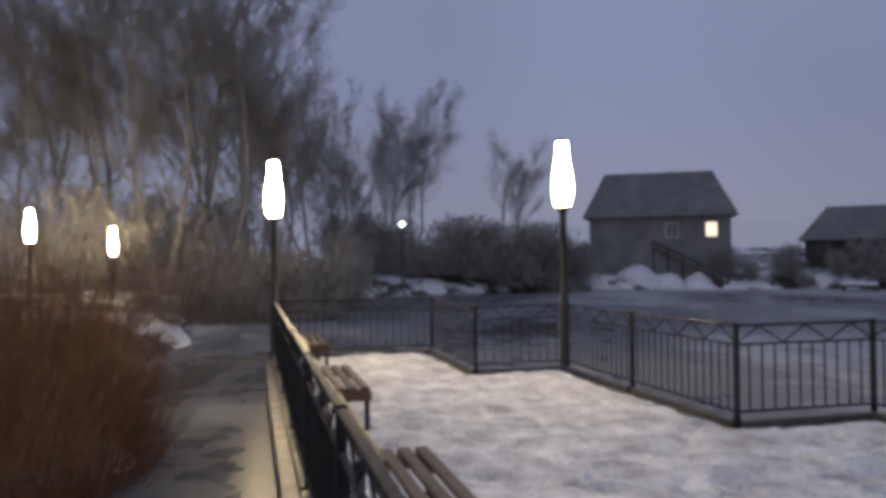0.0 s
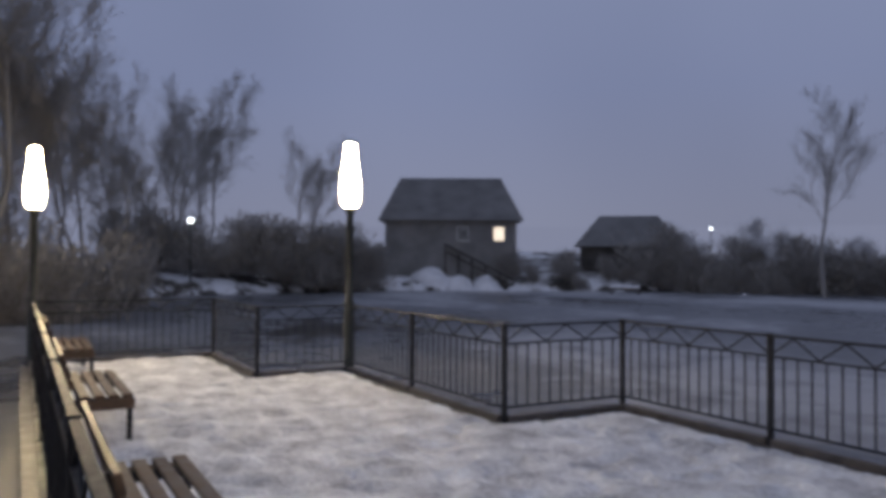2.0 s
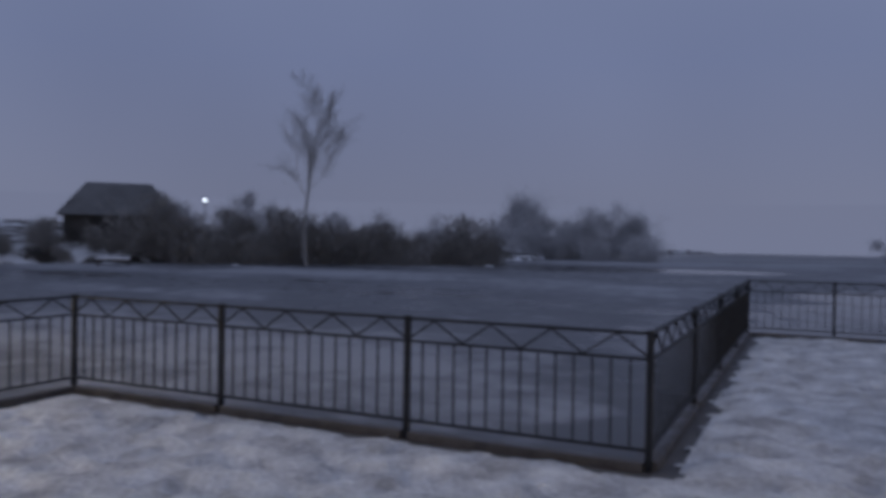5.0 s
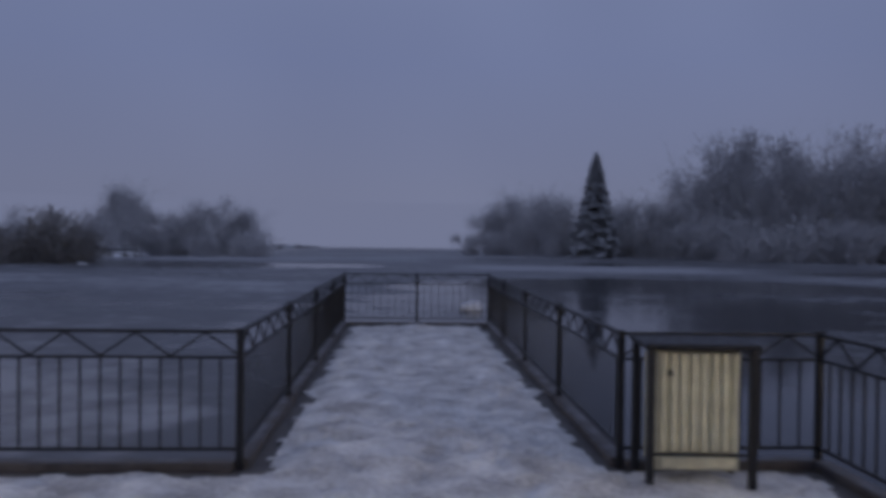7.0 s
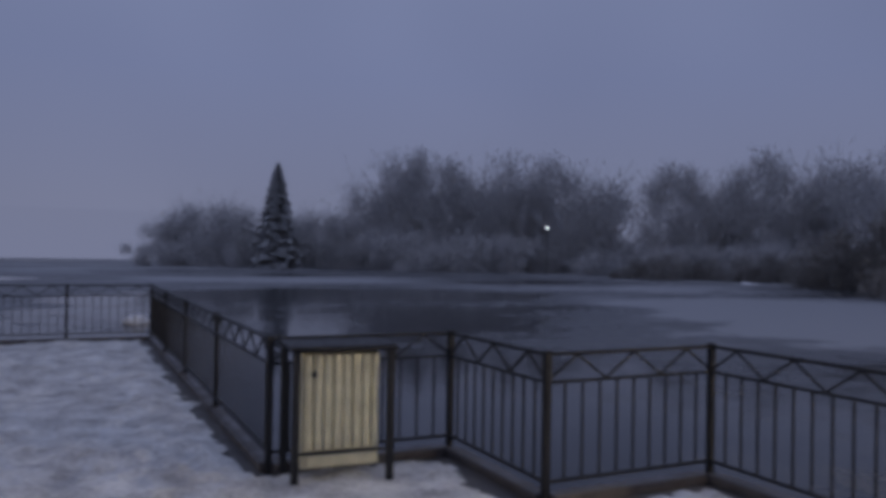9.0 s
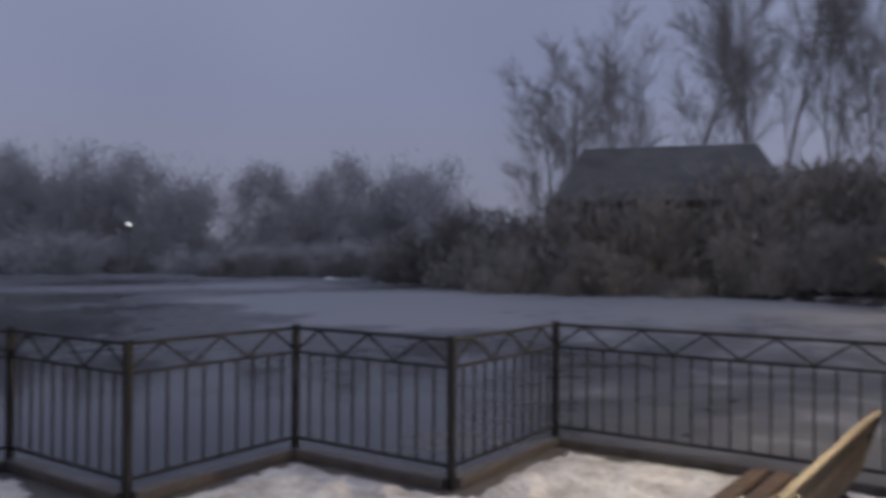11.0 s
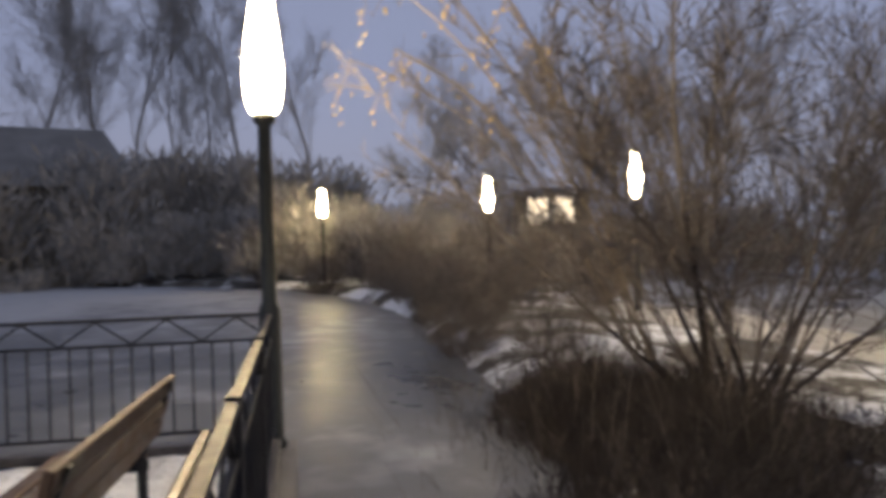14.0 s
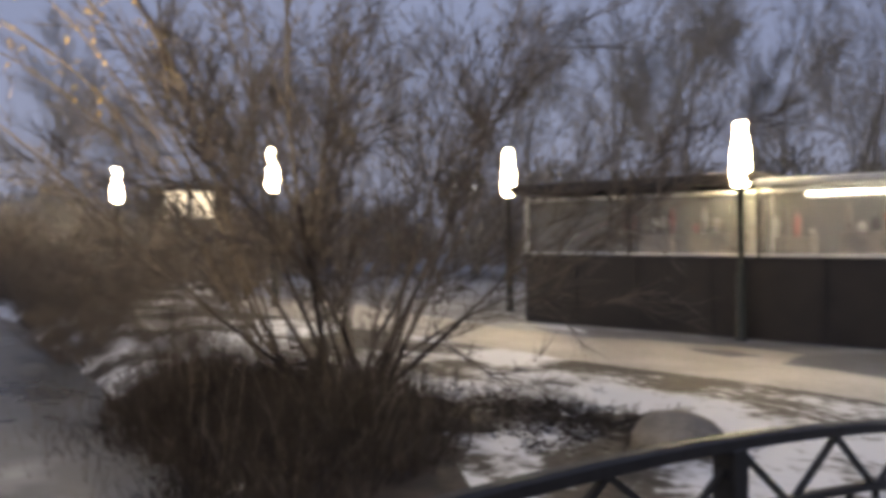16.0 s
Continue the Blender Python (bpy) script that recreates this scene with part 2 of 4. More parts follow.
def film_material():
    """Creased clear film and glass of the pavilion's windows."""
    m = bpy.data.materials.new("creased_clear_film")
    m.use_nodes = True
    n, l = m.node_tree.nodes, m.node_tree.links
    b = n["Principled BSDF"]
    b.inputs["Base Color"].default_value = (0.85, 0.85, 0.84, 1)
    b.inputs["Roughness"].default_value = 0.15
    b.inputs["Transmission Weight"].default_value = 0.86
    b.inputs["IOR"].default_value = 1.2
    co, f, bp = n.new("ShaderNodeTexCoord"), n.new("ShaderNodeTexNoise"), n.new("ShaderNodeBump")
    f.inputs["Scale"].default_value = 4.0
    l.new(co.outputs["Object"], f.inputs["Vector"])
    bp.inputs["Strength"].default_value, bp.inputs["Distance"].default_value = 0.25, 0.02
    l.new(f.outputs["Fac"], bp.inputs["Height"])
    l.new(bp.outputs[0], b.inputs["Normal"])
    return m


M_ICE, M_LAND, M_FILM = ice_material(), land_material(), film_material()


# ---- mesh tools ----
def box(bm, x0, x1, y0, y1, z0, z1, bevel=0.0):
    r = bmesh.ops.create_cube(bm, size=1.0)
    vs = r["verts"]
    for v in vs:
        v.co = Vector(((x0 + x1) / 2 + v.co.x * (x1 - x0), (y0 + y1) / 2 + v.co.y * (y1 - y0), (z0 + z1) / 2 + v.co.z * (z1 - z0)))
    if bevel:
        es = list({e for v in vs for e in v.link_edges})
        bmesh.ops.bevel(bm, geom=es, offset=bevel, segments=1, affect="EDGES")


def beam(bm, a, b, w, h=None):
    """A square bar from a to b."""
    a, b = Vector(a), Vector(b)
    d = b - a
    r = bmesh.ops.create_cube(bm, size=1.0)
    q = d.to_track_quat("Z", "Y").to_matrix().to_4x4()
    t = Matrix.Translation((a + b) / 2) @ q @ Matrix.Diagonal((w, h or w, d.length, 1))
    bmesh.ops.transform(bm, matrix=t, verts=r["verts"])


def lathe(bm, profile, n=16):
    rings = []
    for r, z in profile:
        rings.append([bm.verts.new((r * math.cos(2 * math.pi * k / n), r * math.sin(2 * math.pi * k / n), z)) for k in range(n)])
    for a, b in zip(rings, rings[1:]):
        for k in range(n):
            bm.faces.new((a[k], a[(k + 1) % n], b[(k + 1) % n], b[k])).smooth = True
    bm.faces.new(rings[-1])
    bm.faces.new(rings[0][::-1])


def mesh_of(name, bm, mat, smooth=False):
    me = bpy.data.meshes.new(name)
    bm.normal_update()
    bm.to_mesh(me)
    bm.free()
    if smooth:
        for p in me.polygons:
            p.use_smooth = True
    me.materials.append(mat)
    return me


def part(name, bm, mat, parent=None, label="", at=None):
    me = bm if isinstance(bm, bpy.types.Mesh) else mesh_of(name, bm, mat)
    ob = new(name, me)
    if parent is not None:
        ob.parent = parent
    if at is not None:
        ob.matrix_basis = at
    if label:
        tagged(ob, label=label)
    return ob


def thing(name, m, label, category, group="", kind=""):
    ob = new(name)
    ob.empty_display_size = 0.2
    ob.matrix_basis = m
    return tagged(ob, label, category, group, kind)


# ---- the lie of the land ----

# the pond's edge, as bearings round its middle (0, 8)
EDGE = [(-30, -2.5), (-20, -2.0), (-8, -1.7), (0, -1.8), (5, -2.2), (9, -2.6), (14, -2.7), (22, -2.6), (32, 0.5), (39.5, 8.5), (48, 20), (62, 40), (60, 70),
        (38, 88), (10, 176), (-10, 176), (-24, 72), (-33, 52), (-42, 38), (-50, 22), (-46, 8)]
_pol = sorted((math.atan2(y - 8, x), math.hypot(x, y - 8)) for x, y in EDGE)
_ang = np.array([a for a, _ in _pol])
_rad = np.array([r for _, r in _pol])
_ang = np.concatenate((_ang[-3:] - 2 * math.pi, _ang, _ang[:3] + 2 * math.pi))
_rad = np.concatenate((_rad[-3:], _rad, _rad[:3]))


def shore_radius(a):
    a = (a + math.pi) % (2 * math.pi) - math.pi
    r = float(np.interp(a, _ang, _rad))
    return r + 0.012 * r * noise.noise((math.cos(a) * 9, math.sin(a) * 9, 3.0)) + 0.25 * noise.noise((math.cos(a) * 40, math.sin(a) * 40, 1.0))


def ground_z(x, y):
    a, r = math.atan2(y - 8, x), math.hypot(x, y - 8)
    d = r - shore_radius(a)
    if d < 0:
        return max(-1.2, WATER_Z + 0.45 * d)
    west = max(0.0, math.cos(a - radians(160))) ** 3
    z = WATER_Z + 0.27 * min(1, d / 0.7) + 2.9 * west * min(1, d / 16) ** 0.8
    if y < -5:
        z -= 0.30 * min(1, (-5 - y) / 5) * (1 - west)
    z += 0.10 * min(1, d / 2) * noise.noise((x * 0.35, y * 0.35, 0)) * (0.4 if d < 12 and y < 0 else 1.0)
    return z


def build_ground():
    bm = bmesh.new()
    steps = [-2.2, -1.0, -0.4, 0.0, 0.25, 0.5, 0.8, 1.2, 1.8, 2.5, 3.3, 4.2, 5.2, 6.5, 8, 10, 12.5, 16, 20, 26, 35, 50, 80, 140, 300, 800, 2500]
    n = 360
    rings = []
    for s in steps:
        ring = []
        for k in range(n):
            a = 2 * math.pi * k / n
            r = shore_radius(a) + s
            x, y = r * math.cos(a), 8 + r * math.sin(a)
            ring.append(bm.verts.new((x, y, ground_z(x, y))))
        rings.append(ring)
    for p, q in zip(rings, rings[1:]):
        for k in range(n):
            bm.faces.new((p[k], p[(k + 1) % n], q[(k + 1) % n], q[k])).smooth = True
    bed = bm.verts.new((0, 8, -1.4))
    for k in range(n):
        bm.faces.new((bed, rings[0][k], rings[0][(k + 1) % n]))
    return tagged(part("ground", bm, M_LAND), "patchy wet snow over dark earth and dead grass round the pond", "ground", kind="structure")


build_ground()
bm = bmesh.new()
bmesh.ops.create_grid(bm, x_segments=60, y_segments=60, size=120)
for v in bm.verts:
    v.co = Vector((v.co.x, v.co.y + 60, WATER_Z))
tagged(part("water", bm, M_ICE), "half-frozen pond with grey ice, snow dust and dark open water", "pond", kind="structure")

# ---- the deck ----
YS = -0.24      # shore-side fence line
DECK = [(-14.05, YS), (-14.05, 2.60), (-11.13, 2.60), (-11.13, 4.02), (-6.79, 4.02), (-6.79, 5.63), (-0.81, 5.63), (-0.81, 15.0),
        (1.985, 15.0), (1.985, 5.66), (3.50, 5.66), (3.50, 4.21), (4.96, 4.21), (4.96, 2.74), (6.53, 2.74), (6.53, YS)]


def inside(x, y):
    hit = False
    for (x0, y0), (x1, y1) in zip(DECK, DECK[1:] + DECK[:1]):
        if (y0 > y) != (y1 > y) and x < (x1 - x0) * (y - y0) / (y1 - y0) + x0:
            hit = not hit
    return hit


def edge_distance(x, y):
    best = 9.0
    for (x0, y0), (x1, y1) in zip(DECK, DECK[1:] + DECK[:1]):
        if y0 == YS and y1 == YS:
            continue
        t = max(0, min(1, ((x - x0) * (x1 - x0) + (y - y0) * (y1 - y0)) / ((x1 - x0) ** 2 + (y1 - y0) ** 2)))
        best = min(best, math.hypot(x - x0 - t * (x1 - x0), y - y0 - t * (y1 - y0)))
    return best


def grown(pts, d):
    """The deck's outline moved outwards by d (its corners are all square)."""
    out, n = [], len(pts)
    for k in range(n):
        (xa, ya), (xb, yb), (xc, yc) = pts[k - 1], pts[k], pts[(k + 1) % n]
        e, f = (Vector((xb - xa, yb - ya)).normalized(), Vector((xc - xb, yc - yb)).normalized())
        out.append((xb - e.y * d - f.y * d if abs(e.x) != abs(f.x) else xb, yb + e.x * d + f.x * d))
    return out


def prism(bm, pts, z0, z1):
    lo, hi = [bm.verts.new((x, y, z0)) for x, y in pts], [bm.verts.new((x, y, z1)) for x, y in pts]
    n = len(pts)
    for k in range(n):
        bm.faces.new((lo[k], hi[k], hi[(k + 1) % n], lo[(k + 1) % n]))
    bm.faces.new(hi[::-1])
    bm.faces.new(lo)


bm = bmesh.new()
prism(bm, grown(DECK, 0.18), -0.24, -0.02)
for px, py in [(-13, 1), (-9, 2), (-5, 4), (-2, 1), (0.6, 8), (0.6, 13), (3, 2), (5.5, 1), (-5, 0.5), (4, 3)]:
    box(bm, px - 0.15, px + 0.15, py - 0.15, py + 0.15, -1.45, -0.24)
bmesh.ops.recalc_face_normals(bm, faces=bm.faces)
tagged(part("deck", bm, M_CONCRETE), "dark wet concrete deck standing over the pond", "deck", kind="structure")


def snow_height(x, y):
    h = 0.040 + 0.030 * noise.noise((x * 0.9, y * 0.9, 0)) + 0.034 * noise.noise((x * 3.1, y * 3.1, 5)) + 0.024 * noise.noise((x * 6.5, y * 6.5, 9))
    return max(0.004, h)


def build_snow():
    """The snow blanket, ragged towards the fence and pitted with footprints."""
    step = 0.055
    rnd = random.Random(5)
    prints = {}
    for _ in range(2600):
        x, y, a = rnd.uniform(-13.5, 6.3), rnd.uniform(0.1, 15), rnd.uniform(0, math.pi)
        if inside(x, y):
            prints.setdefault((int(x // 0.5), int(y // 0.5)), []).append((x, y, math.cos(a), math.sin(a), rnd.uniform(0.5, 1)))
    vs, fs, index = [], [], {}

    def vert(i, j):
        if (i, j) not in index:
            x, y = i * step, j * step
            h = snow_height(x, y)
            for gx in (-1, 0, 1):
                for gy in (-1, 0, 1):
                    for px, py, c, s, w in prints.get((int(x // 0.5) + gx, int(y // 0.5) + gy), ()):
                        u, v = (x - px) * c + (y - py) * s, -(x - px) * s + (y - py) * c
                        q = (u / 0.16) ** 2 + (v / 0.07) ** 2
                        if q < 1.6:
                            h -= 0.062 * w * max(0, 1 - q / 1.6)
            index[i, j] = len(vs)
            vs.append((x, y, max(-0.012, h - 0.05 * max(0, 1 - (edge_distance(x, y) - 0.16) / 0.25))))
        return index[i, j]

    for i in range(int(-14.2 / step), int(6.6 / step) + 1):
        for j in range(int(-0.3 / step), int(15.1 / step) + 1):
            x, y = (i + 0.5) * step, (j + 0.5) * step
            if not inside(x, y):
                continue
            d = edge_distance(x, y)
            if d > 0.19 + 0.15 * noise.noise((x * 1.7, y * 1.7, 2)) + 0.08 * noise.noise((x * 6, y * 6, 2)):
                fs.append((vert(i, j), vert(i + 1, j), vert(i + 1, j + 1), vert(i, j + 1)))
    me = bpy.data.meshes.new("snow")
    me.from_pydata(vs, [], fs)
    for p in me.polygons:
        p.use_smooth = True
    me.materials.append(M_SNOW)
    return tagged(new("snow", me), "trodden wet snow with footprints covering the deck", "snow", kind="stuff")


build_snow()

# ---- iron fences ----
FH, MID, LOW = 1.0, 0.80, 0.135
bm = bmesh.new()
box(bm, -0.0068, 0.0068, -0.0068, 0.0068, LOW, MID)
BAR = mesh_of("bar", bm, M_IRON)
bm = bmesh.new()
box(bm, -0.025, 0.025, -0.025, 0.025, -0.02, FH + 0.004, 0.005)
box(bm, -0.029, 0.029, -0.029, 0.029, FH + 0.0, FH + 0.012, 0.004)
POST = mesh_of("post", bm, M_IRON)


def fence_panel(a, b, last=False):
    a, b = Vector((*a, 0)), Vector((*b, 0))
    length = (b - a).length
    yaw = math.degrees(math.atan2(b.y - a.y, b.x - a.x))
    f = thing("fence_panel", pose(a.x, a.y, 0, 0, 0, yaw), "black iron fence panel with a zigzag band over upright bars", "fence", "fence panels round the deck")
    part("post", POST, None, f)
    if last:
        part("post", POST, None, f, at=pose(length, 0, 0))
    for nm, z, w, h in (("top_rail", FH - 0.012, 0.045, 0.024), ("middle_rail", MID, 0.03, 0.02), ("bottom_rail", LOW, 0.03, 0.022)):
        bm = bmesh.new()
        box(bm, 0.024, length - 0.024, -w / 2, w / 2, z - h / 2, z + h / 2, 0.003)
        part(nm, bm, M_IRON, f)
    bm = bmesh.new()
    box(bm, 0.034, length - 0.034, -0.06, 0.06, -0.02, 0.055, 0.008)
    part("kerb", bm, M_KERB, f, "low pale concrete kerb under the rails")
    n = max(3, round(length / 0.145))
    for k in range(1, n):
        part("bar", BAR, None, f, at=pose(length * k / n, 0, 0))
    z = max(1, round(length / 0.49))
    bm = bmesh.new()
    beam(bm, (0, 0, MID + 0.008), (length / z / 2, 0, FH - 0.022), 0.014)
    up = mesh_of("zigzag_strip", bm, M_IRON)
    bm = bmesh.new()
    beam(bm, (length / z / 2, 0, FH - 0.022), (length / z, 0, MID + 0.008), 0.014)
    down = mesh_of("zigzag_strip", bm, M_IRON)
    for k in range(z):
        part("zigzag_strip", up, None, f, at=pose(length * k / z, 0, 0))
        part("zigzag_strip", down, None, f, at=pose(length * k / z, 0, 0))
    return f


def fence_run(a, b, n, last=False):
    a, b = Vector(a), Vector(b)
    for k in range(n):
        fence_panel(a + (b - a) * (k / n), a + (b - a) * ((k + 1) / n), last and k == n - 1)


RUNS = [1, 1, 1, 2, 1, 3, 4, 2, 4, 1, 1, 1, 1, 1, 1]
for (a, b), n in zip(zip(DECK, DECK[1:]), RUNS):
    fence_run(a, b, n)
GATE_W, GATE_E = -1.35, 1.52
fence_run((GATE_W, YS), DECK[0], 6)
fence_run(DECK[-1], (GATE_E, YS), 3)


# ---- street lamps ----
def street_lamp(x, y, z, top=2.5):
    lamp = thing("street_lamp", pose(x, y, z), "slim dark street lamp with a tall glowing warm white lantern", "street lamp", "street lamps round the pond")
    bm = bmesh.new()
    lathe(bm, [(0.105, -0.04), (0.105, 0.02), (0.082, 0.05), (0.082, 1.02), (0.056, 1.08), (0.050, top - 0.10), (0.085, top - 0.06), (0.085, top)])
    part("pole", bm, M_POLE, lamp)
    bm = bmesh.new()
    lathe(bm, [(0.09, top), (0.118, top + 0.05), (0.136, top + 0.16), (0.142, top + 0.28), (0.136, top + 0.42), (0.120, top + 0.56), (0.100, top + 0.68), (0.085, top + 0.80), (0.078, top + 0.97)], 20)
    part("lantern", bm, M_GLOW, lamp, "glowing frosted lantern")
    bm = bmesh.new()
    lathe(bm, [(0.086, top + 0.97), (0.09, top + 0.99), (0.05, top + 1.01), (0.02, top + 1.02)], 16)
    part("cap", bm, M_POLE, lamp)
    return lamp


for x, y, z in ((-11.13, 4.02, 0.0), (-14.05, YS, 0.0), (6.53, YS, 0.0)):
    street_lamp(x, y, z)
street_lamp(-26.0, -7.2, ground_z(-26.0, -7.2), 2.05)
street_lamp(-29.4, -5.4, ground_z(-29.4, -5.4), 1.5)
for x, y in ((29.5, -1.4), (23.9, -6.3), (16.3, -7.7), (13.0, -11.6)):
    street_lamp(x, y, ground_z(x, y))
street_lamp(7.35, -11.35, -0.3, 2.38)


# ---- benches ----
def build_bench():
    """Seat of slats, its back leaning towards -y; runs along x from 0 to 1.75, the fence side at y = 0."""
    b = thing("bench", pose(0, 0, 0), "wet brown slatted bench with a leaning back and dark iron legs", "bench", "benches along the fence")
    for k in range(4):
        bm = bmesh.new()
        y = 0.16 + k * 0.115
        box(bm, 0, 1.75, y, y + 0.08, 0.425, 0.46, 0.006)
        part("seat_slat", bm, M_PLANK, b)
    for k in range(3):
        bm = bmesh.new()
        z = 0.52 + k * 0.11
        box(bm, 0, 1.75, -0.018, 0.018, 0, 0.09, 0.006)
        bmesh.ops.transform(bm, matrix=pose(0, 0.12 - (z - 0.46) * 0.30, z, 14), verts=bm.verts)
        part("back_slat", bm, M_PLANK, b)
    for x in (0.0, 1.72):
        bm = bmesh.new()
        box(bm, x, x + 0.03, 0.15, 0.60, 0.33, 0.42, 0.004)
        part("end_board", bm, M_PLANK, b)
    for x in (0.12, 1.63):
        bm = bmesh.new()
        box(bm, x - 0.02, x + 0.02, 0.12, 0.60, 0.36, 0.425, 0.004)
        part("seat_bracket", bm, M_IRON, b)
        for y in (0.15, 0.57):
            bm = bmesh.new()
            box(bm, x - 0.022, x + 0.022, y - 0.022, y + 0.022, 0.0, 0.37, 0.004)
            part("leg", bm, M_IRON, b)
        bm = bmesh.new()
        beam(bm, (x, 0.16, 0.40), (x, -0.005, 0.81), 0.035, 0.02)
        part("back_support", bm, M_IRON, b)
    return b


bench = build_bench()
bench.matrix_basis = pose(-4.85, -0.13, 0.015)
copy_thing(bench, pose(-9.05, -0.13, 0.015))
copy_thing(bench, pose(-13.2, -0.13, 0.015))
copy_thing(bench, pose(1.72, -0.13, 0.015))
copy_thing(bench, pose(3.05, 0.28, 0.015, 0, 0, -3))


# ---- cream cabinet by the jetty ----
def cabinet():
    c = thing("utility_cabinet", pose(2.05, 5.17, 0.0, 0, 0, -4), "cream corrugated metal cabinet in a dark steel frame beside the fence", "cabinet")
    bm = bmesh.new()
    n, w = 64, 0.53
    cols = []
    for k in range(n + 1):
        x = 0.08 + w * k / n
        ph = (k / n * 7.5) % 1.0
        y = 0.02 if ph < 0.62 else 0.02 + 0.034 * math.sin((ph - 0.62) / 0.38 * math.pi)
        cols.append((bm.verts.new((x, y, 0.24)), bm.verts.new((x, y, 0.91))))
    for p, q in zip(cols, cols[1:]):
        bm.faces.new((p[0], q[0], q[1], p[1]))
    door = part("door", bm, M_TAN, c, "cream corrugated sheet door")
    bm = bmesh.new()
    box(bm, 0.125, 0.15, -0.015, 0.02, 0.76, 0.80, 0.004)
    part("handle", bm, M_IRON, door)
    bm = bmesh.new()
    box(bm, 0.085, 0.605, 0.012, 0.05, 0.125, 0.222, 0.005)
    part("plinth", bm, M_TAN, c, "plain cream plinth")
    bm = bmesh.new()
    box(bm, 0.06, 0.63, 0.055, 0.40, 0.10, 0.92, 0.005)
    part("body", bm, M_TAN, c)
    for x in (0.0, 0.69):
        for y in (-0.03, 0.42):
            bm = bmesh.new()
            box(bm, x - 0.026, x + 0.026, y - 0.026, y + 0.026, 0.0, 0.945, 0.005)
            part("frame_post", bm, M_IRON, c)
    bm = bmesh.new()
    box(bm, -0.045, 0.735, -0.07, 0.46, 0.945, 0.985, 0.01)
    part("roof", bm, M_IRON, c)
    bm = bmesh.new()
    beam(bm, (0.0, -0.03, 0.232), (0.69, -0.03, 0.232), 0.018)
    part("cross_bar", bm, M_IRON, c)
    return c


cabinet()


# ---- footbridge to the shore, with arched rails ----
def arch_z(y):
    """Height of the handrail along the bridge."""
    return 1.01 - 0.045 * (y + 1.4) ** 2


def bridge_rail(x):
    r = thing("bridge_railing", pose(x, 0, 0), "black iron footbridge railing with an arched handrail", "railing", "footbridge railings")
    ys = [YS - 0.05 - 0.06 * k for k in range(56)]
    for nm, drop, w, h in (("handrail", 0.0, 0.05, 0.03), ("middle_rail", 0.165, 0.03, 0.02)):
        bm = bmesh.new()
        rows = [[bm.verts.new((sx * w / 2, y, arch_z(y) - drop + sz * h / 2)) for sx, sz in ((-1, -1), (1, -1), (1, 0.6), (0.5, 1), (-0.5, 1), (-1, 0.6))] for y in ys]
        for p, q in zip(rows, rows[1:]):
            for k in range(6):
                bm.faces.new((p[k], q[k], q[(k + 1) % 6], p[(k + 1) % 6]))
        bm.faces.new(rows[0])
        bm.faces.new(rows[-1][::-1])
        part(nm, bm, M_IRON, r)
    for y in (-0.3, -2.25, -3.55):
        bm = bmesh.new()
        box(bm, -0.03, 0.03, y - 0.03, y + 0.03, -0.35, arch_z(y) - 0.01, 0.005)
        part("post", bm, M_IRON, r)
    y = -0.3
    while y > -3.2:
        bm = bmesh.new()
        beam(bm, (0, y, arch_z(y) - 0.175), (0, y - 0.22, arch_z(y - 0.22) - 0.02), 0.014)
        beam(bm, (0, y - 0.22, arch_z(y - 0.22) - 0.02), (0, y - 0.44, arch_z(y - 0.44) - 0.175), 0.014)
        part("zigzag_strip", bm, M_IRON, r)
        for dy in (0.0, 0.147, 0.293):
            bm = bmesh.new()
            box(bm, -0.008, 0.008, y - dy - 0.008, y - dy + 0.008, 0.0, arch_z(y - dy) - 0.17)
            part("bar", bm, M_IRON, r)
        y -= 0.44
    return r


bridge_rail(GATE_E)
bridge_rail(GATE_W)
bm = bmesh.new()
box(bm, GATE_W - 0.1, GATE_E + 0.1, -3.7, YS - 0.19, -0.2, -0.01, 0.01)
tagged(part("footbridge", bm, M_CONCRETE), "short concrete footbridge from the shore to the deck", "bridge", kind="structure")


# ---- bare trees and shrubs ----
def tube(vs, fs, a, b, ra, rb, sides=3):
    d = (b - a)
    if d.length < 1e-5:
        return
    d = d.normalized()
    u = d.orthogonal().normalized()
    w = d.cross(u)
    o = len(vs)
    for p, r in ((a, ra), (b, rb)):
        for k in range(sides):
            t = 2 * math.pi * k / sides
            vs.append(p + (u * math.cos(t) + w * math.sin(t)) * r)
    for k in range(sides):
        fs.append((o + k, o + (k + 1) % sides, o + sides + (k + 1) % sides, o + sides + k))


def grow(rnd, thick, thin, p, d, length, r, level, spread, up, wig=0.22, kids=(3, 5)):
    """One limb in short pieces, with side limbs; limbs go to thick, twigs to thin."""
    n = 5 if level > 1 else 3
    step = length / n
    for k in range(n):
        d = (d + Vector((rnd.gauss(0, wig), rnd.gauss(0, wig), rnd.gauss(0, wig) + up)) * 0.5).normalized()
        q = p + d * step
        r2 = r * (1 - 0.75 * (k + 1) / n) if level == 0 else r * (1 - 0.14)
        vs, fs = thick if r > 0.02 else thin
        tube(vs, fs, p, q, r, r2, 6 if r > 0.08 else (4 if r > 0.03 else 3))
        if level > 0 and k > 0:
            for _ in range(rnd.randint(*kids)):
                side = Vector((rnd.gauss(0, 1), rnd.gauss(0, 1), rnd.gauss(0, 0.6)))
                e = (d + side.normalized() * spread).normalized()
                grow(rnd, thick, thin, p + (q - p) * rnd.random(), e, length * rnd.uniform(0.42, 0.62), r2 * 0.55, level - 1, spread, up, wig, kids)
        p, r = q, r2


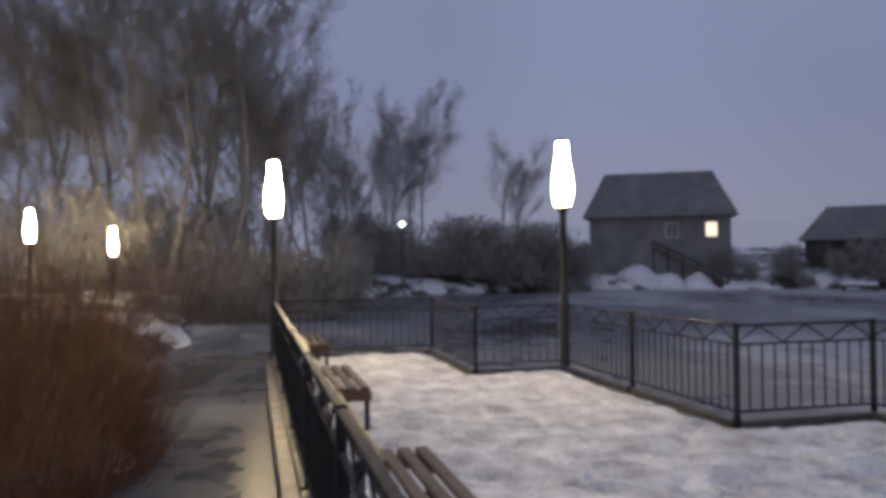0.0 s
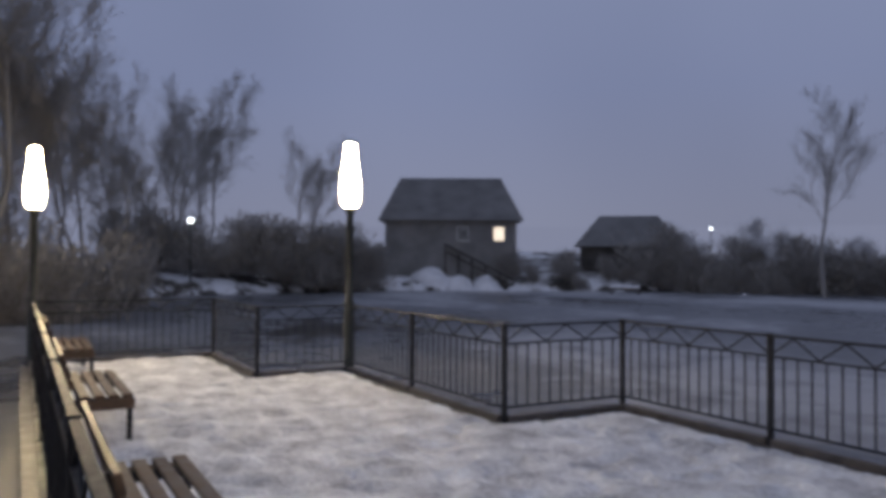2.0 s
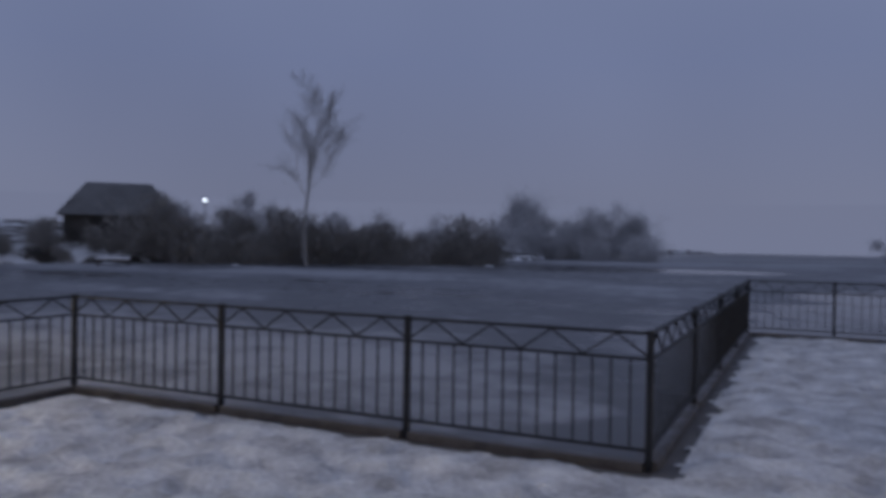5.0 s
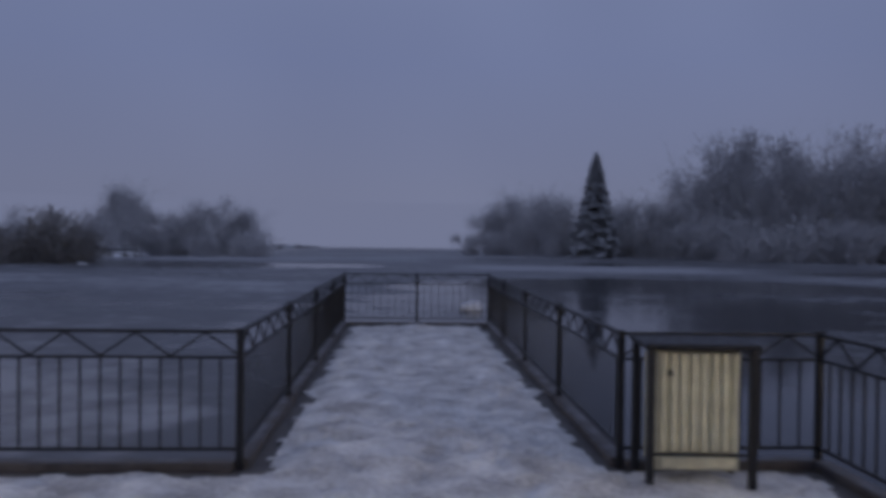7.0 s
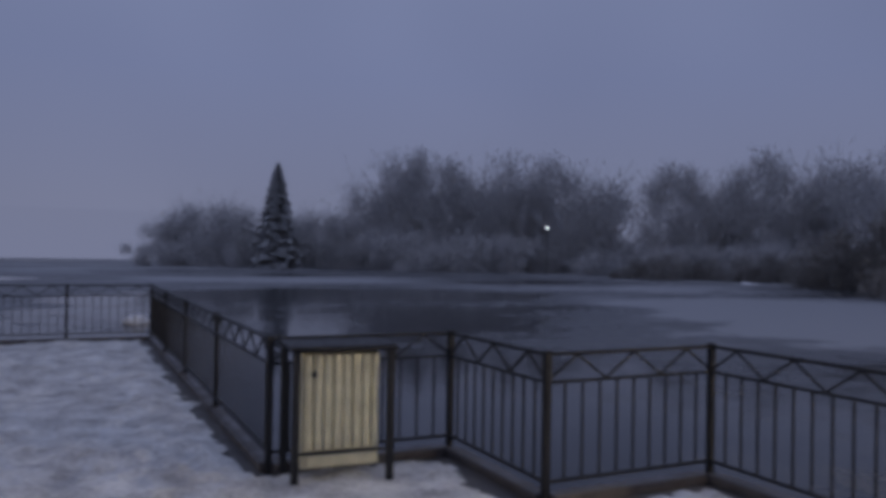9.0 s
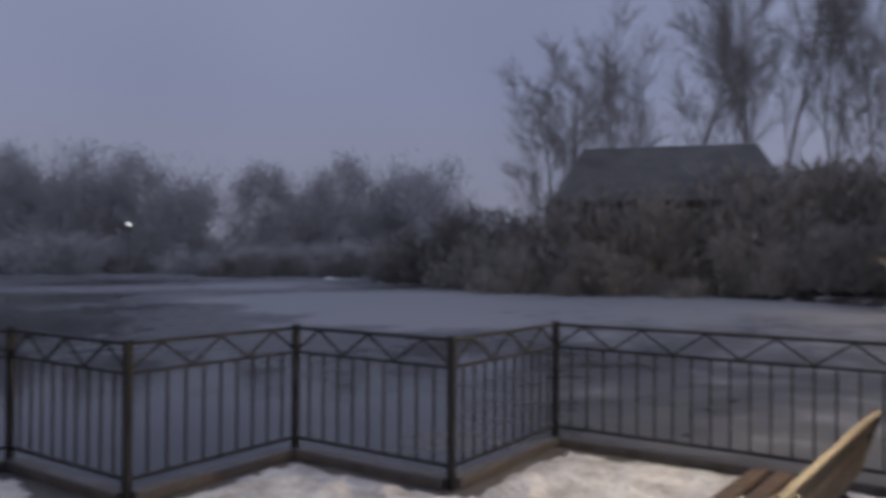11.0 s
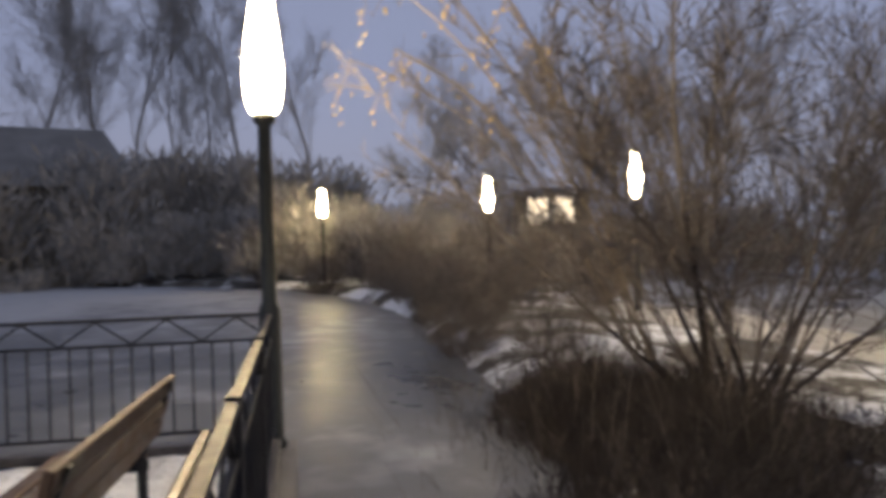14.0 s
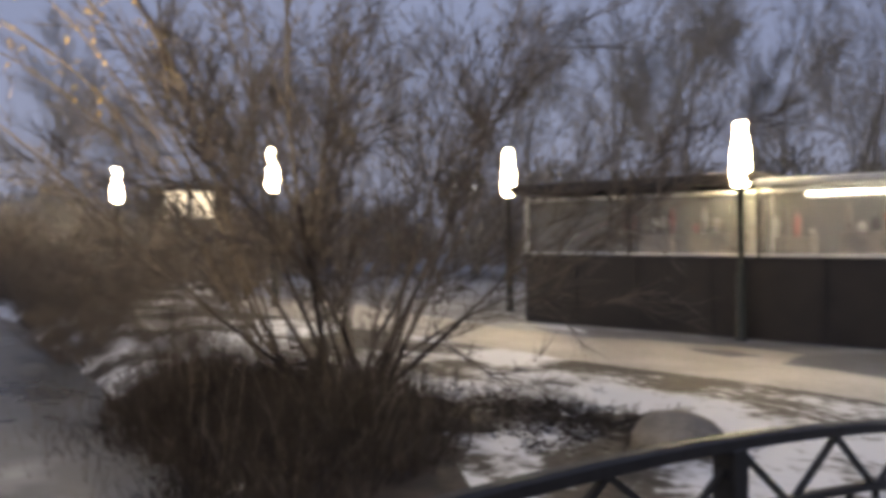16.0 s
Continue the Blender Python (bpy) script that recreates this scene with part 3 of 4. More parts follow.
def raw_mesh(name, data, mat):
    me = bpy.data.meshes.new(name)
    me.from_pydata([tuple(v) for v in data[0]], [], data[1])
    me.materials.append(mat)
    return me


def to_height(thick, thin, height, bark, twig):
    f = height / max(v.z for v in thin[0])
    for data in (thick, thin):
        for v in data[0]:
            v *= f
    return raw_mesh("trunk", thick, bark), raw_mesh("crown", thin, twig)


def sliver(data, p, q, w, side):
    """A thin flat twig from p to q."""
    vs, fs = data
    e = (q - p).cross(side)
    if e.length < 1e-6:
        return
    e = e.normalized() * w
    o = len(vs)
    vs += [p - e, p + e, q]
    fs.append((o, o + 1, o + 2))


def limb(rnd, thick, thin, p, d, length, r, level, angle, up, kids, wig=0.10):
    """A tapering limb that bends upwards and forks into finer ones, down to single twigs."""
    if level == 0:
        sliver(thin, p, p + d * length, r, Vector((rnd.gauss(0, 1), rnd.gauss(0, 1), rnd.gauss(0, 1))))
        return
    n = 6 if level > 1 else 3
    for k in range(n):
        d = (d + Vector((rnd.gauss(0, wig), rnd.gauss(0, wig), rnd.gauss(0, wig) + up))).normalized()
        q = p + d * length / n
        r2 = r * (0.84 if level > 1 else 0.80)
        if r > 0.009 or level > 2:
            tube(*(thick if r > 0.022 else thin), p, q, r, r2, 6 if r > 0.07 else (4 if r > 0.02 else 3))
        else:
            sliver(thin, p, q + (q - p) * 0.5, r * 1.3, Vector((rnd.gauss(0, 1), rnd.gauss(0, 1), rnd.gauss(0, 1))))
        for _ in range((kids + 2 if level == 1 else kids) if k or level < 3 else 0):
            side = d.cross(Vector((rnd.gauss(0, 1), rnd.gauss(0, 1), rnd.gauss(0, 1))))
            if side.length > 1e-4:
                t = angle * rnd.uniform(0.6, 1.35)
                e = d * math.cos(t) + side.normalized() * math.sin(t)
                limb(rnd, thick, thin, p + (q - p) * rnd.random(), e, length * rnd.uniform(0.38, 0.62) * (1 - 0.35 * k / n), max(0.005, r2 * 0.44), level - 1, angle, up, kids, wig)
        p, r = q, r2


def make_tree(seed, height, r0, level, angle, up, stems=1, lean=0.1, clear=0.2, twig=M_TWIG, bark=M_BARK, kids=2):
    rnd = random.Random(seed)
    thick, thin = ([], []), ([], [])
    for s in range(stems):
        a = 2 * math.pi * (s + rnd.random() * 0.6) / stems
        d = Vector((math.cos(a) * lean, math.sin(a) * lean, 1)).normalized()
        base = Vector((math.cos(a), math.sin(a), 0)) * 0.12 * (stems > 1) + Vector((0, 0, -0.3))
        q = base + d * height * clear
        tube(*thick, base, q, r0 * 1.25, r0, 8)
        limb(rnd, thick, thin, q, d, height * (1 - clear) * rnd.uniform(0.82, 1), r0, level, angle, up, kids)
    return to_height(thick, thin, height, bark, twig)


def plant(name, meshes, x, y, scale, yaw, label, category, group="", z=None, wide=1.0):
    t = thing(name, pose(x, y, ground_z(x, y) if z is None else z, 0, 0, yaw), label, category, group)
    t.scale = (scale * wide, scale * wide, scale)
    part("trunk", meshes[0], None, t)
    part("crown", meshes[1], None, t)
    return t


def bearing(yaw, d):
    """A place d metres from the middle of the deck's entrance, yaw degrees to the left of the jetty's line."""
    return 0.25 - math.sin(radians(yaw)) * d, -0.3 + math.cos(radians(yaw)) * d


def far_tree(seed, height, width, low, n, limbs=2, bark=M_TWIG_HAZE_FAR):
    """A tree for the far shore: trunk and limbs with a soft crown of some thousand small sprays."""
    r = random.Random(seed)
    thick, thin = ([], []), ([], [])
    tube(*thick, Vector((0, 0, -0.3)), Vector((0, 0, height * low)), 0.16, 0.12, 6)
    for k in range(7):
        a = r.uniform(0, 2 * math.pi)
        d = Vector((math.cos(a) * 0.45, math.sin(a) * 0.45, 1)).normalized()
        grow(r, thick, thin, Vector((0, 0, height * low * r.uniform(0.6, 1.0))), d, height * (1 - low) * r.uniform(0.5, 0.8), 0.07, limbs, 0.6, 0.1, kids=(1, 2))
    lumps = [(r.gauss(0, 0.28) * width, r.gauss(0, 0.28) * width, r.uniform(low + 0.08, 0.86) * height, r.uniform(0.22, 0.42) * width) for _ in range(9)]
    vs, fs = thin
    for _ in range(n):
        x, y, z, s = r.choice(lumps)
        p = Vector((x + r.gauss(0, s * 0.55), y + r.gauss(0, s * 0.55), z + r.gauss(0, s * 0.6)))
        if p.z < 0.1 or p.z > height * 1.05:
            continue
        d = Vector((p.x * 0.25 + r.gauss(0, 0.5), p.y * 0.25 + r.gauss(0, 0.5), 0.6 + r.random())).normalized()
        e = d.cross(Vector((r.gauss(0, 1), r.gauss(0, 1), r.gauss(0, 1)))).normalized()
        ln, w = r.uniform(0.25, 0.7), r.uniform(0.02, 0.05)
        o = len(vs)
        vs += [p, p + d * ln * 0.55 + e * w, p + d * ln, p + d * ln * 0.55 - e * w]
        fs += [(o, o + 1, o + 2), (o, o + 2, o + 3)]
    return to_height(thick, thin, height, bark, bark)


SLIM = [make_tree(s, 16, 0.14, 4, 0.46, 0.05, clear=0.22, twig=M_TWIG_HAZE_MID, bark=M_TWIG_HAZE_MID) for s in (1, 2)]
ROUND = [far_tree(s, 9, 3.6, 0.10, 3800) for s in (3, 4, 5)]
NEAR = [make_tree(s, 13, 0.13, 4, 0.58, 0.05, stems=2, lean=0.2, clear=0.10, twig=M_TWIG_HAZE_NEAR, bark=M_TWIG_HAZE_MID) for s in (6, 7)]
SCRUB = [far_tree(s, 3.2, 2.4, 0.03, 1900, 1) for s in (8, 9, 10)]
HEDGE = [far_tree(s, 3.2, 2.8, 0.02, 3000, 1, M_TWIG_HAZE_MID) for s in (17, 18)]
SCRUB_NEAR = [make_tree(s, 3.0, 0.022, 2, 0.6, 0.03, stems=16, lean=0.7, clear=0.06, kids=3, twig=M_WILLOW) for s in (11, 12)]

rnd = random.Random(21)
FAR_TREE = "bare tree on the misty far shore, haze in its colour"
FAR_BUSH = "leafless shrub on the misty far bank, haze in its colour"
SHORE_BUSH = "dark leafless shrub on the snowy far bank"
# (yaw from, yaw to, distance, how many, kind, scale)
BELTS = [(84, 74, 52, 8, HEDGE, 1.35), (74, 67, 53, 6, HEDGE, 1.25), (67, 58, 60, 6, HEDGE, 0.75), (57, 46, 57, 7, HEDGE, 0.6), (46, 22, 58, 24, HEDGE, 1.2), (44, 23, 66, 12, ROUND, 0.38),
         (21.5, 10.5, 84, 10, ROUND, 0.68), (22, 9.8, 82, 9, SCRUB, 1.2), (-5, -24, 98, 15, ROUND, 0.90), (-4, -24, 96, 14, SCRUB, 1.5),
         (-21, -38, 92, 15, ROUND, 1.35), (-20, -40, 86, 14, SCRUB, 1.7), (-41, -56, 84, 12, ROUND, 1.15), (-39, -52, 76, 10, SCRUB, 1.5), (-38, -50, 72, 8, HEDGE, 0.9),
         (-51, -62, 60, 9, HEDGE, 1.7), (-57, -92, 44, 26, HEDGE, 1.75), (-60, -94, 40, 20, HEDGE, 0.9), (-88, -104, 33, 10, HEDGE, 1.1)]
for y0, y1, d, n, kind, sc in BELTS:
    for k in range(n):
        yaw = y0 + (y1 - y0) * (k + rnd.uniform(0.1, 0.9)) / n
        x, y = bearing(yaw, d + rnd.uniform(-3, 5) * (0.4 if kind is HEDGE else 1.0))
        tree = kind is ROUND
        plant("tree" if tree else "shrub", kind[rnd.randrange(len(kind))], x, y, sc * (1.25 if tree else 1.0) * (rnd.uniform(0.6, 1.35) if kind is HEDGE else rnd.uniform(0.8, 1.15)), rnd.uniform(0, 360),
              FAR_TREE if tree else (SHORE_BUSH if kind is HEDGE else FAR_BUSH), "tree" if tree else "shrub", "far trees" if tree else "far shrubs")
for yaw, d, sc, wide in ((-62.4, 52, 1.05, 1.5), (-64.2, 54, 1.1, 1.4), (-68.6, 56, 1.25, 1.1), (-70.6, 58, 1.15, 1.1), (-72.6, 56, 1.2, 1.1), (-76.2, 58, 1.55, 0.9), (-77.8, 60, 1.5, 0.9), (-79.3, 58, 1.6, 0.9), (-82.4, 58, 1.5, 0.9), (-84.6, 56, 1.4, 1.0), (-87.0, 52, 1.35, 1.0), (-91.5, 47, 1.2, 1.0)):
    x, y = bearing(yaw, d)
    plant("tree", SLIM[rnd.randrange(2)], x, y, sc, rnd.uniform(0, 360), "tall slim bare tree rising behind the dark house", "tree", "trees behind the dark house", wide=wide)
x, y = bearing(35.3, 53)
plant("tree", make_tree(24, 15.6, 0.15, 4, 0.50, 0.06, clear=0.24, twig=M_TWIG_HAZE_MID, bark=M_TWIG_HAZE_MID), x, y, 1.0, 40, "tall slender bare tree at the pond's edge", "tree")


def fir(x, y, h):
    """A narrow conifer, its needles coloured pale to stand in for haze."""
    t = thing("fir_tree", pose(x, y, ground_z(x, y)), "narrow pointed fir rising over the misty shore", "tree")
    bm = bmesh.new()
    lathe(bm, [(0.2, -0.2), (0.12, h * 0.5), (0.02, h)], 6)
    part("trunk", bm, M_BARK, t)
    r = random.Random(3)
    vs, fs = [], []
    for k in range(1500):
        u = r.random() ** 0.8
        z = h * (0.06 + 0.94 * u)
        reach = (1 - u) ** 0.8 * h * 0.24 * r.uniform(0.5, 1.1) + 0.15
        a = r.uniform(0, 2 * math.pi)
        p = Vector((0, 0, z))
        q = Vector((math.cos(a) * reach, math.sin(a) * reach, z - reach * 0.35))
        s = Vector((-math.sin(a), math.cos(a), 0)) * (0.10 + reach * 0.16)
        o = len(vs)
        vs += [p, q + s, q - Vector((0, 0, 0.25)), q - s]
        fs += [(o, o + 1, o + 2), (o, o + 2, o + 3)]
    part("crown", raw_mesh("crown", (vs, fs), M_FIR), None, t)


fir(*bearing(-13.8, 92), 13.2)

# big bare trees on the near west and south shore
SHORE_TREE = "tall bare tree with many fine upright twigs beyond the bank"
for yaw, d, h, k in ((108, 36, 15, 1), (105, 37, 15, 0), (102, 35, 15.5, 1), (99, 36, 17, 0), (96.6, 34, 17, 1), (94.6, 37, 18, 0), (92.5, 36, 17, 1), (90.5, 38, 16, 0), (88.6, 40, 14, 1), (86.4, 43, 12.5, 0), (84.2, 44, 11.8, 1), (82.2, 48, 10, 0), (80.4, 57, 14, 1), (78.6, 59, 14.5, 0), (71.5, 60, 11, 1)):
    x, y = bearing(yaw, d)
    plant("tree", NEAR[k], x, y, h / 13, rnd.uniform(0, 360), SHORE_TREE, "tree", "shore trees")
for yaw, d, h, k in ((-99, 36, 11, 0), (-106, 34, 10, 1), (-112, 34, 11, 0), (-119, 32, 11, 1), (-126, 30, 11, 0), (-132, 31, 12, 1), (-138, 29, 12.5, 0), (-143, 28, 12, 1), (-149, 29, 12, 0), (-155, 26, 11, 1), (-160, 28, 12, 0)):
    x, y = bearing(yaw, d)
    plant("tree", NEAR[k], x, y, h / 13, rnd.uniform(0, 360), SHORE_TREE, "tree", "shore trees")
for yaw, d, sc, k in ((-88, 33, 1.0, 0), (-92, 28, 0.9, 1), (-96, 27, 1.0, 0), (-100, 24, 0.9, 1), (-106, 22, 0.9, 0), (-112, 20, 0.9, 1), (96, 22, 1.0, 0), (92, 27, 1.1, 1), (88, 30, 1.1, 0), (100, 18, 0.9, 1), (85, 36, 1.2, 0)):
    x, y = bearing(yaw, d)
    plant("shrub", SCRUB_NEAR[k], x, y, sc, rnd.uniform(0, 360), "leafless shrub along the snowy bank", "shrub", "bank shrubs")
for k in range(16):
    x = 10.2 + 0.95 * k + rnd.uniform(-0.3, 0.3)
    plant("shrub", SCRUB_NEAR[k % 2], x, -3.1 - 0.03 * k + rnd.uniform(-0.5, 0.4), rnd.uniform(0.32, 0.58), rnd.uniform(0, 360), "low dark leafless shrub at the ice's edge", "shrub", "low bank shrubs")

BANK = [far_tree(s, 4.5, 3.2, 0.02, 2700, 1, M_TWIG_HAZE_MID) for s in (15, 16)]
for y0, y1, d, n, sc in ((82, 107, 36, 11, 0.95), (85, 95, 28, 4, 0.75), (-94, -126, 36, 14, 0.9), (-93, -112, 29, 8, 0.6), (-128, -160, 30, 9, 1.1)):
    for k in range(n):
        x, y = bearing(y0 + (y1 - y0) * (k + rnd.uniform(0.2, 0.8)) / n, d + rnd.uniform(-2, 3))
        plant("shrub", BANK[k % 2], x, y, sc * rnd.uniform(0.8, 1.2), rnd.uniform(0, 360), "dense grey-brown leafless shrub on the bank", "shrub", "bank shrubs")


def willow_bush(x, y, seed, stems, height, label):
    """Many stems arching out of one stool, forking into a haze of fine twigs."""
    r = random.Random(seed)
    thick, thin = ([], []), ([], [])
    for s in range(stems):
        a = 2 * math.pi * (s + r.random()) / stems
        tilt = r.uniform(0.15, 1.0) ** 0.7 * 1.25
        d = Vector((math.cos(a) * tilt, math.sin(a) * tilt, 1)).normalized()
        base = Vector((math.cos(a), math.sin(a), 0)) * r.uniform(0.05, 0.45) + Vector((0, 0, -0.1))
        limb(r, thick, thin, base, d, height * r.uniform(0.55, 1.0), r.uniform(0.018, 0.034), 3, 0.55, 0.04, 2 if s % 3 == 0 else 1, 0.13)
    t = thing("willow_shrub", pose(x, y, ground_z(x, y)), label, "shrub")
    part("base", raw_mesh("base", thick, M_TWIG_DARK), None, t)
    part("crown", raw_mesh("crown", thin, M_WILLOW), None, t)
    return t


def thicket(name, cx, cy, rx, ry, h, n, seed, mat, label, z=None):
    """A dense low mass of thin upright twigs."""
    r = random.Random(seed)
    vs, fs = [], []
    for _ in range(n):
        a, q = r.uniform(0, 2 * math.pi), math.sqrt(r.random())
        x, y = cx + rx * q * math.cos(a), cy + ry * q * math.sin(a)
        p = Vector((x, y, (ground_z(x, y) if z is None else z) - 0.05))
        hh = h * (1 - 0.55 * q * q) * r.uniform(0.25, 1.25) * (0.95 + 1.1 * noise.noise((x * 1.2, y * 1.2, seed)))
        if hh < 0.08:
            continue
        d = Vector((r.gauss(0, 0.22) + 0.25 * q * math.cos(a), r.gauss(0, 0.22) + 0.25 * q * math.sin(a), 1)).normalized()
        w = r.uniform(0.003, 0.007)
        for k in range(4):
            d2 = (d + Vector((r.gauss(0, 0.13), r.gauss(0, 0.13), r.gauss(0, 0.05)))).normalized()
            b = p + d2 * hh / 4
            tube(vs, fs, p, b, w, w * 0.75)
            if k:
                for _ in range(2):
                    e = (d2 + Vector((r.gauss(0, 0.5), r.gauss(0, 0.5), r.gauss(0, 0.3)))).normalized()
                    sliver((vs, fs), p, p + e * hh * r.uniform(0.12, 0.28), w * 0.7, Vector((r.gauss(0, 1), r.gauss(0, 1), r.gauss(0, 1))))
            p, w, d = b, w * 0.75, d2
    return tagged(new(name, raw_mesh(name, (vs, fs), mat)), label, "shrub", kind="stuff")


willow_bush(6.9, -4.3, 35, 21, 4.6, "large bare willow shrub with many arching stems on the bank")
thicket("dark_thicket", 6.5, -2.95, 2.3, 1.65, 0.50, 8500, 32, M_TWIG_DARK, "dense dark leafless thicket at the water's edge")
thicket("tall_thicket", 6.9, -2.8, 2.7, 1.7, 1.3, 420, 36, M_WILLOW, "loose taller twigs standing out of the dark thicket")
thicket("rust_brown_shrub", -8.2, -2.9, 2.9, 1.35, 1.75, 5200, 33, M_TWIG_RED, "dense rust-brown leafless shrub beside the deck")
thicket("rust_brown_shrub", -12.5, -3.6, 3.0, 1.6, 1.7, 1800, 34, M_TWIG_RED, "rust-brown leafless shrub on the bank")
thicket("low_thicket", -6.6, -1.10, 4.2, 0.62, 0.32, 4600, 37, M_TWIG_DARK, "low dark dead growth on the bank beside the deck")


def leafy_sprays():
    """Thin drooping branches with dry leaves, close beside the lamp at the deck's corner."""
    r = random.Random(41)
    t = thing("leafy_branch", pose(7.6, -3.9, ground_z(7.6, -3.9)), "thin drooping branches with curled dry yellow leaves above the willow", "branch")
    vs, fs, lv, lf = [], [], [], []
    for k in range(9):
        p = Vector((r.uniform(-0.1, 0.1), r.uniform(0, 0.3), 0.3))
        aim = Vector((r.uniform(-0.4, 0.9), r.uniform(1.2, 3.0), r.uniform(3.2, 4.6)))
        pts = [p + (aim - p) * u + Vector((0, 0, 0.6 * math.sin(u * math.pi))) for u in [i / 8 for i in range(9)]]
        tip = pts[-1]
        for i in range(1, 5):
            tip = tip + Vector((r.gauss(0, 0.05), r.gauss(0.05, 0.05), -r.uniform(0.08, 0.2)))
            pts.append(tip)
        for i, (a, b) in enumerate(zip(pts, pts[1:])):
            w = 0.014 * (1 - i / len(pts)) + 0.002
            tube(vs, fs, a, b, w, w * 0.9)
        for a in pts[5:]:
            for _ in range(2):
                q = a + Vector((r.gauss(0, 0.06), r.gauss(0, 0.06), r.gauss(-0.03, 0.05)))
                d = Vector((r.gauss(0, 0.5), r.gauss(0, 0.5), -1)).normalized()
                e = d.orthogonal().normalized()
                f = d.cross(e)
                ln, w = r.uniform(0.05, 0.09), r.uniform(0.012, 0.022)
                o = len(lv)
                lv += [q, q + d * ln * 0.5 + e * w, q + d * ln + f * 0.012, q + d * ln * 0.5 - e * w, q + d * ln * 0.5 + f * 0.01]
                lf += [(o, o + 1, o + 4), (o + 1, o + 2, o + 4), (o + 2, o + 3, o + 4), (o + 3, o, o + 4)]
    tagged(part("branchwork", raw_mesh("branchwork", (vs, fs), M_TWIG), None, t), kind="stuff")
    tagged(part("foliage", raw_mesh("foliage", (lv, lf), M_LEAF), None, t), kind="stuff")


leafy_sprays()


# ---- boulder ----
bm = bmesh.new()
bmesh.ops.create_icosphere(bm, subdivisions=4, radius=1.0)
for v in bm.verts:
    c = v.co.normalized()
    f = 1 + 0.13 * noise.noise(c * 1.6) + 0.05 * noise.noise(c * 4.5)
    v.co = Vector((c.x * 0.31 * f, c.y * 0.25 * f, max(-0.10, c.z * 0.22 * f)))
rock = tagged(part("boulder", mesh_of("boulder", bm, M_ROCK, True), None), "rounded grey-brown boulder lying on the snowy bank", "boulder")
rock.matrix_basis = pose(3.68, -4.90, ground_z(3.68, -4.90) + 0.03, 0, 0, 40)


# ---- trodden path along the shore ----
def path_strip():
    """A slushy path laid 2 cm over the ground in front of the pavilion."""
    rows = []
    bm = bmesh.new()
    for k in range(60):
        u = k / 59
        row = []
        for j in range(9):
            v = j / 8
            x = 20.0 - 24.0 * u + (v - 0.5) * 0.6
            mid = -8.6 - 1.6 * u + 0.5 * math.sin(u * 5)
            y = mid + (v - 0.5) * (3.6 + 0.7 * noise.noise((u * 6, v * 2, 0)))
            row.append(bm.verts.new((x, y, ground_z(x, y) + 0.022 + 0.012 * noise.noise((x * 2, y * 2, 4)) - (0.05 if j in (0, 8) else 0.0))))
        rows.append(row)
    for p, q in zip(rows, rows[1:]):
        for j in range(8):
            bm.faces.new((p[j], p[j + 1], q[j + 1], q[j])).smooth = True
    bmesh.ops.recalc_face_normals(bm, faces=bm.faces)
    return tagged(part("path", bm, M_SLUSH), "trodden brownish slush path along the shore", "path", kind="structure")


path_strip()

# dead plants poking through the snow near the boulder
r = random.Random(77)
vs, fs = [], []
for _ in range(420):
    x, y = r.gauss(5.0, 0.6), r.gauss(-4.95, 0.4)
    p = Vector((x, y, ground_z(x, y) - 0.02))
    for _ in range(4):
        e = Vector((r.gauss(0, 1), r.gauss(0, 1), r.uniform(0.1, 0.7))).normalized() * r.uniform(0.06, 0.22)
        tube(vs, fs, p, p + e, 0.008, 0.003)
tagged(new("dead_plants", raw_mesh("dead_plants", (vs, fs), M_TWIG_DARK)), "flattened dark dead plants poking through the snow", "plants", kind="stuff")

bm = bmesh.new()
bmesh.ops.create_icosphere(bm, subdivisions=3, radius=1.0)
for v in bm.verts:
    q = v.co.normalized()
    f = 1 + 0.25 * noise.noise(q * 1.8)
    v.co = Vector((q.x * 0.34 * f, q.y * 0.25 * f, max(-0.05, q.z * 0.22 * f)))
lump = tagged(part("snow_lump", mesh_of("snow_lump", bm, M_SNOW_FAR, True), None), "small lump of white snow lying on the ice", "snow lump")
lump.matrix_basis = pose(2.2, 21.2, WATER_Z + 0.04)


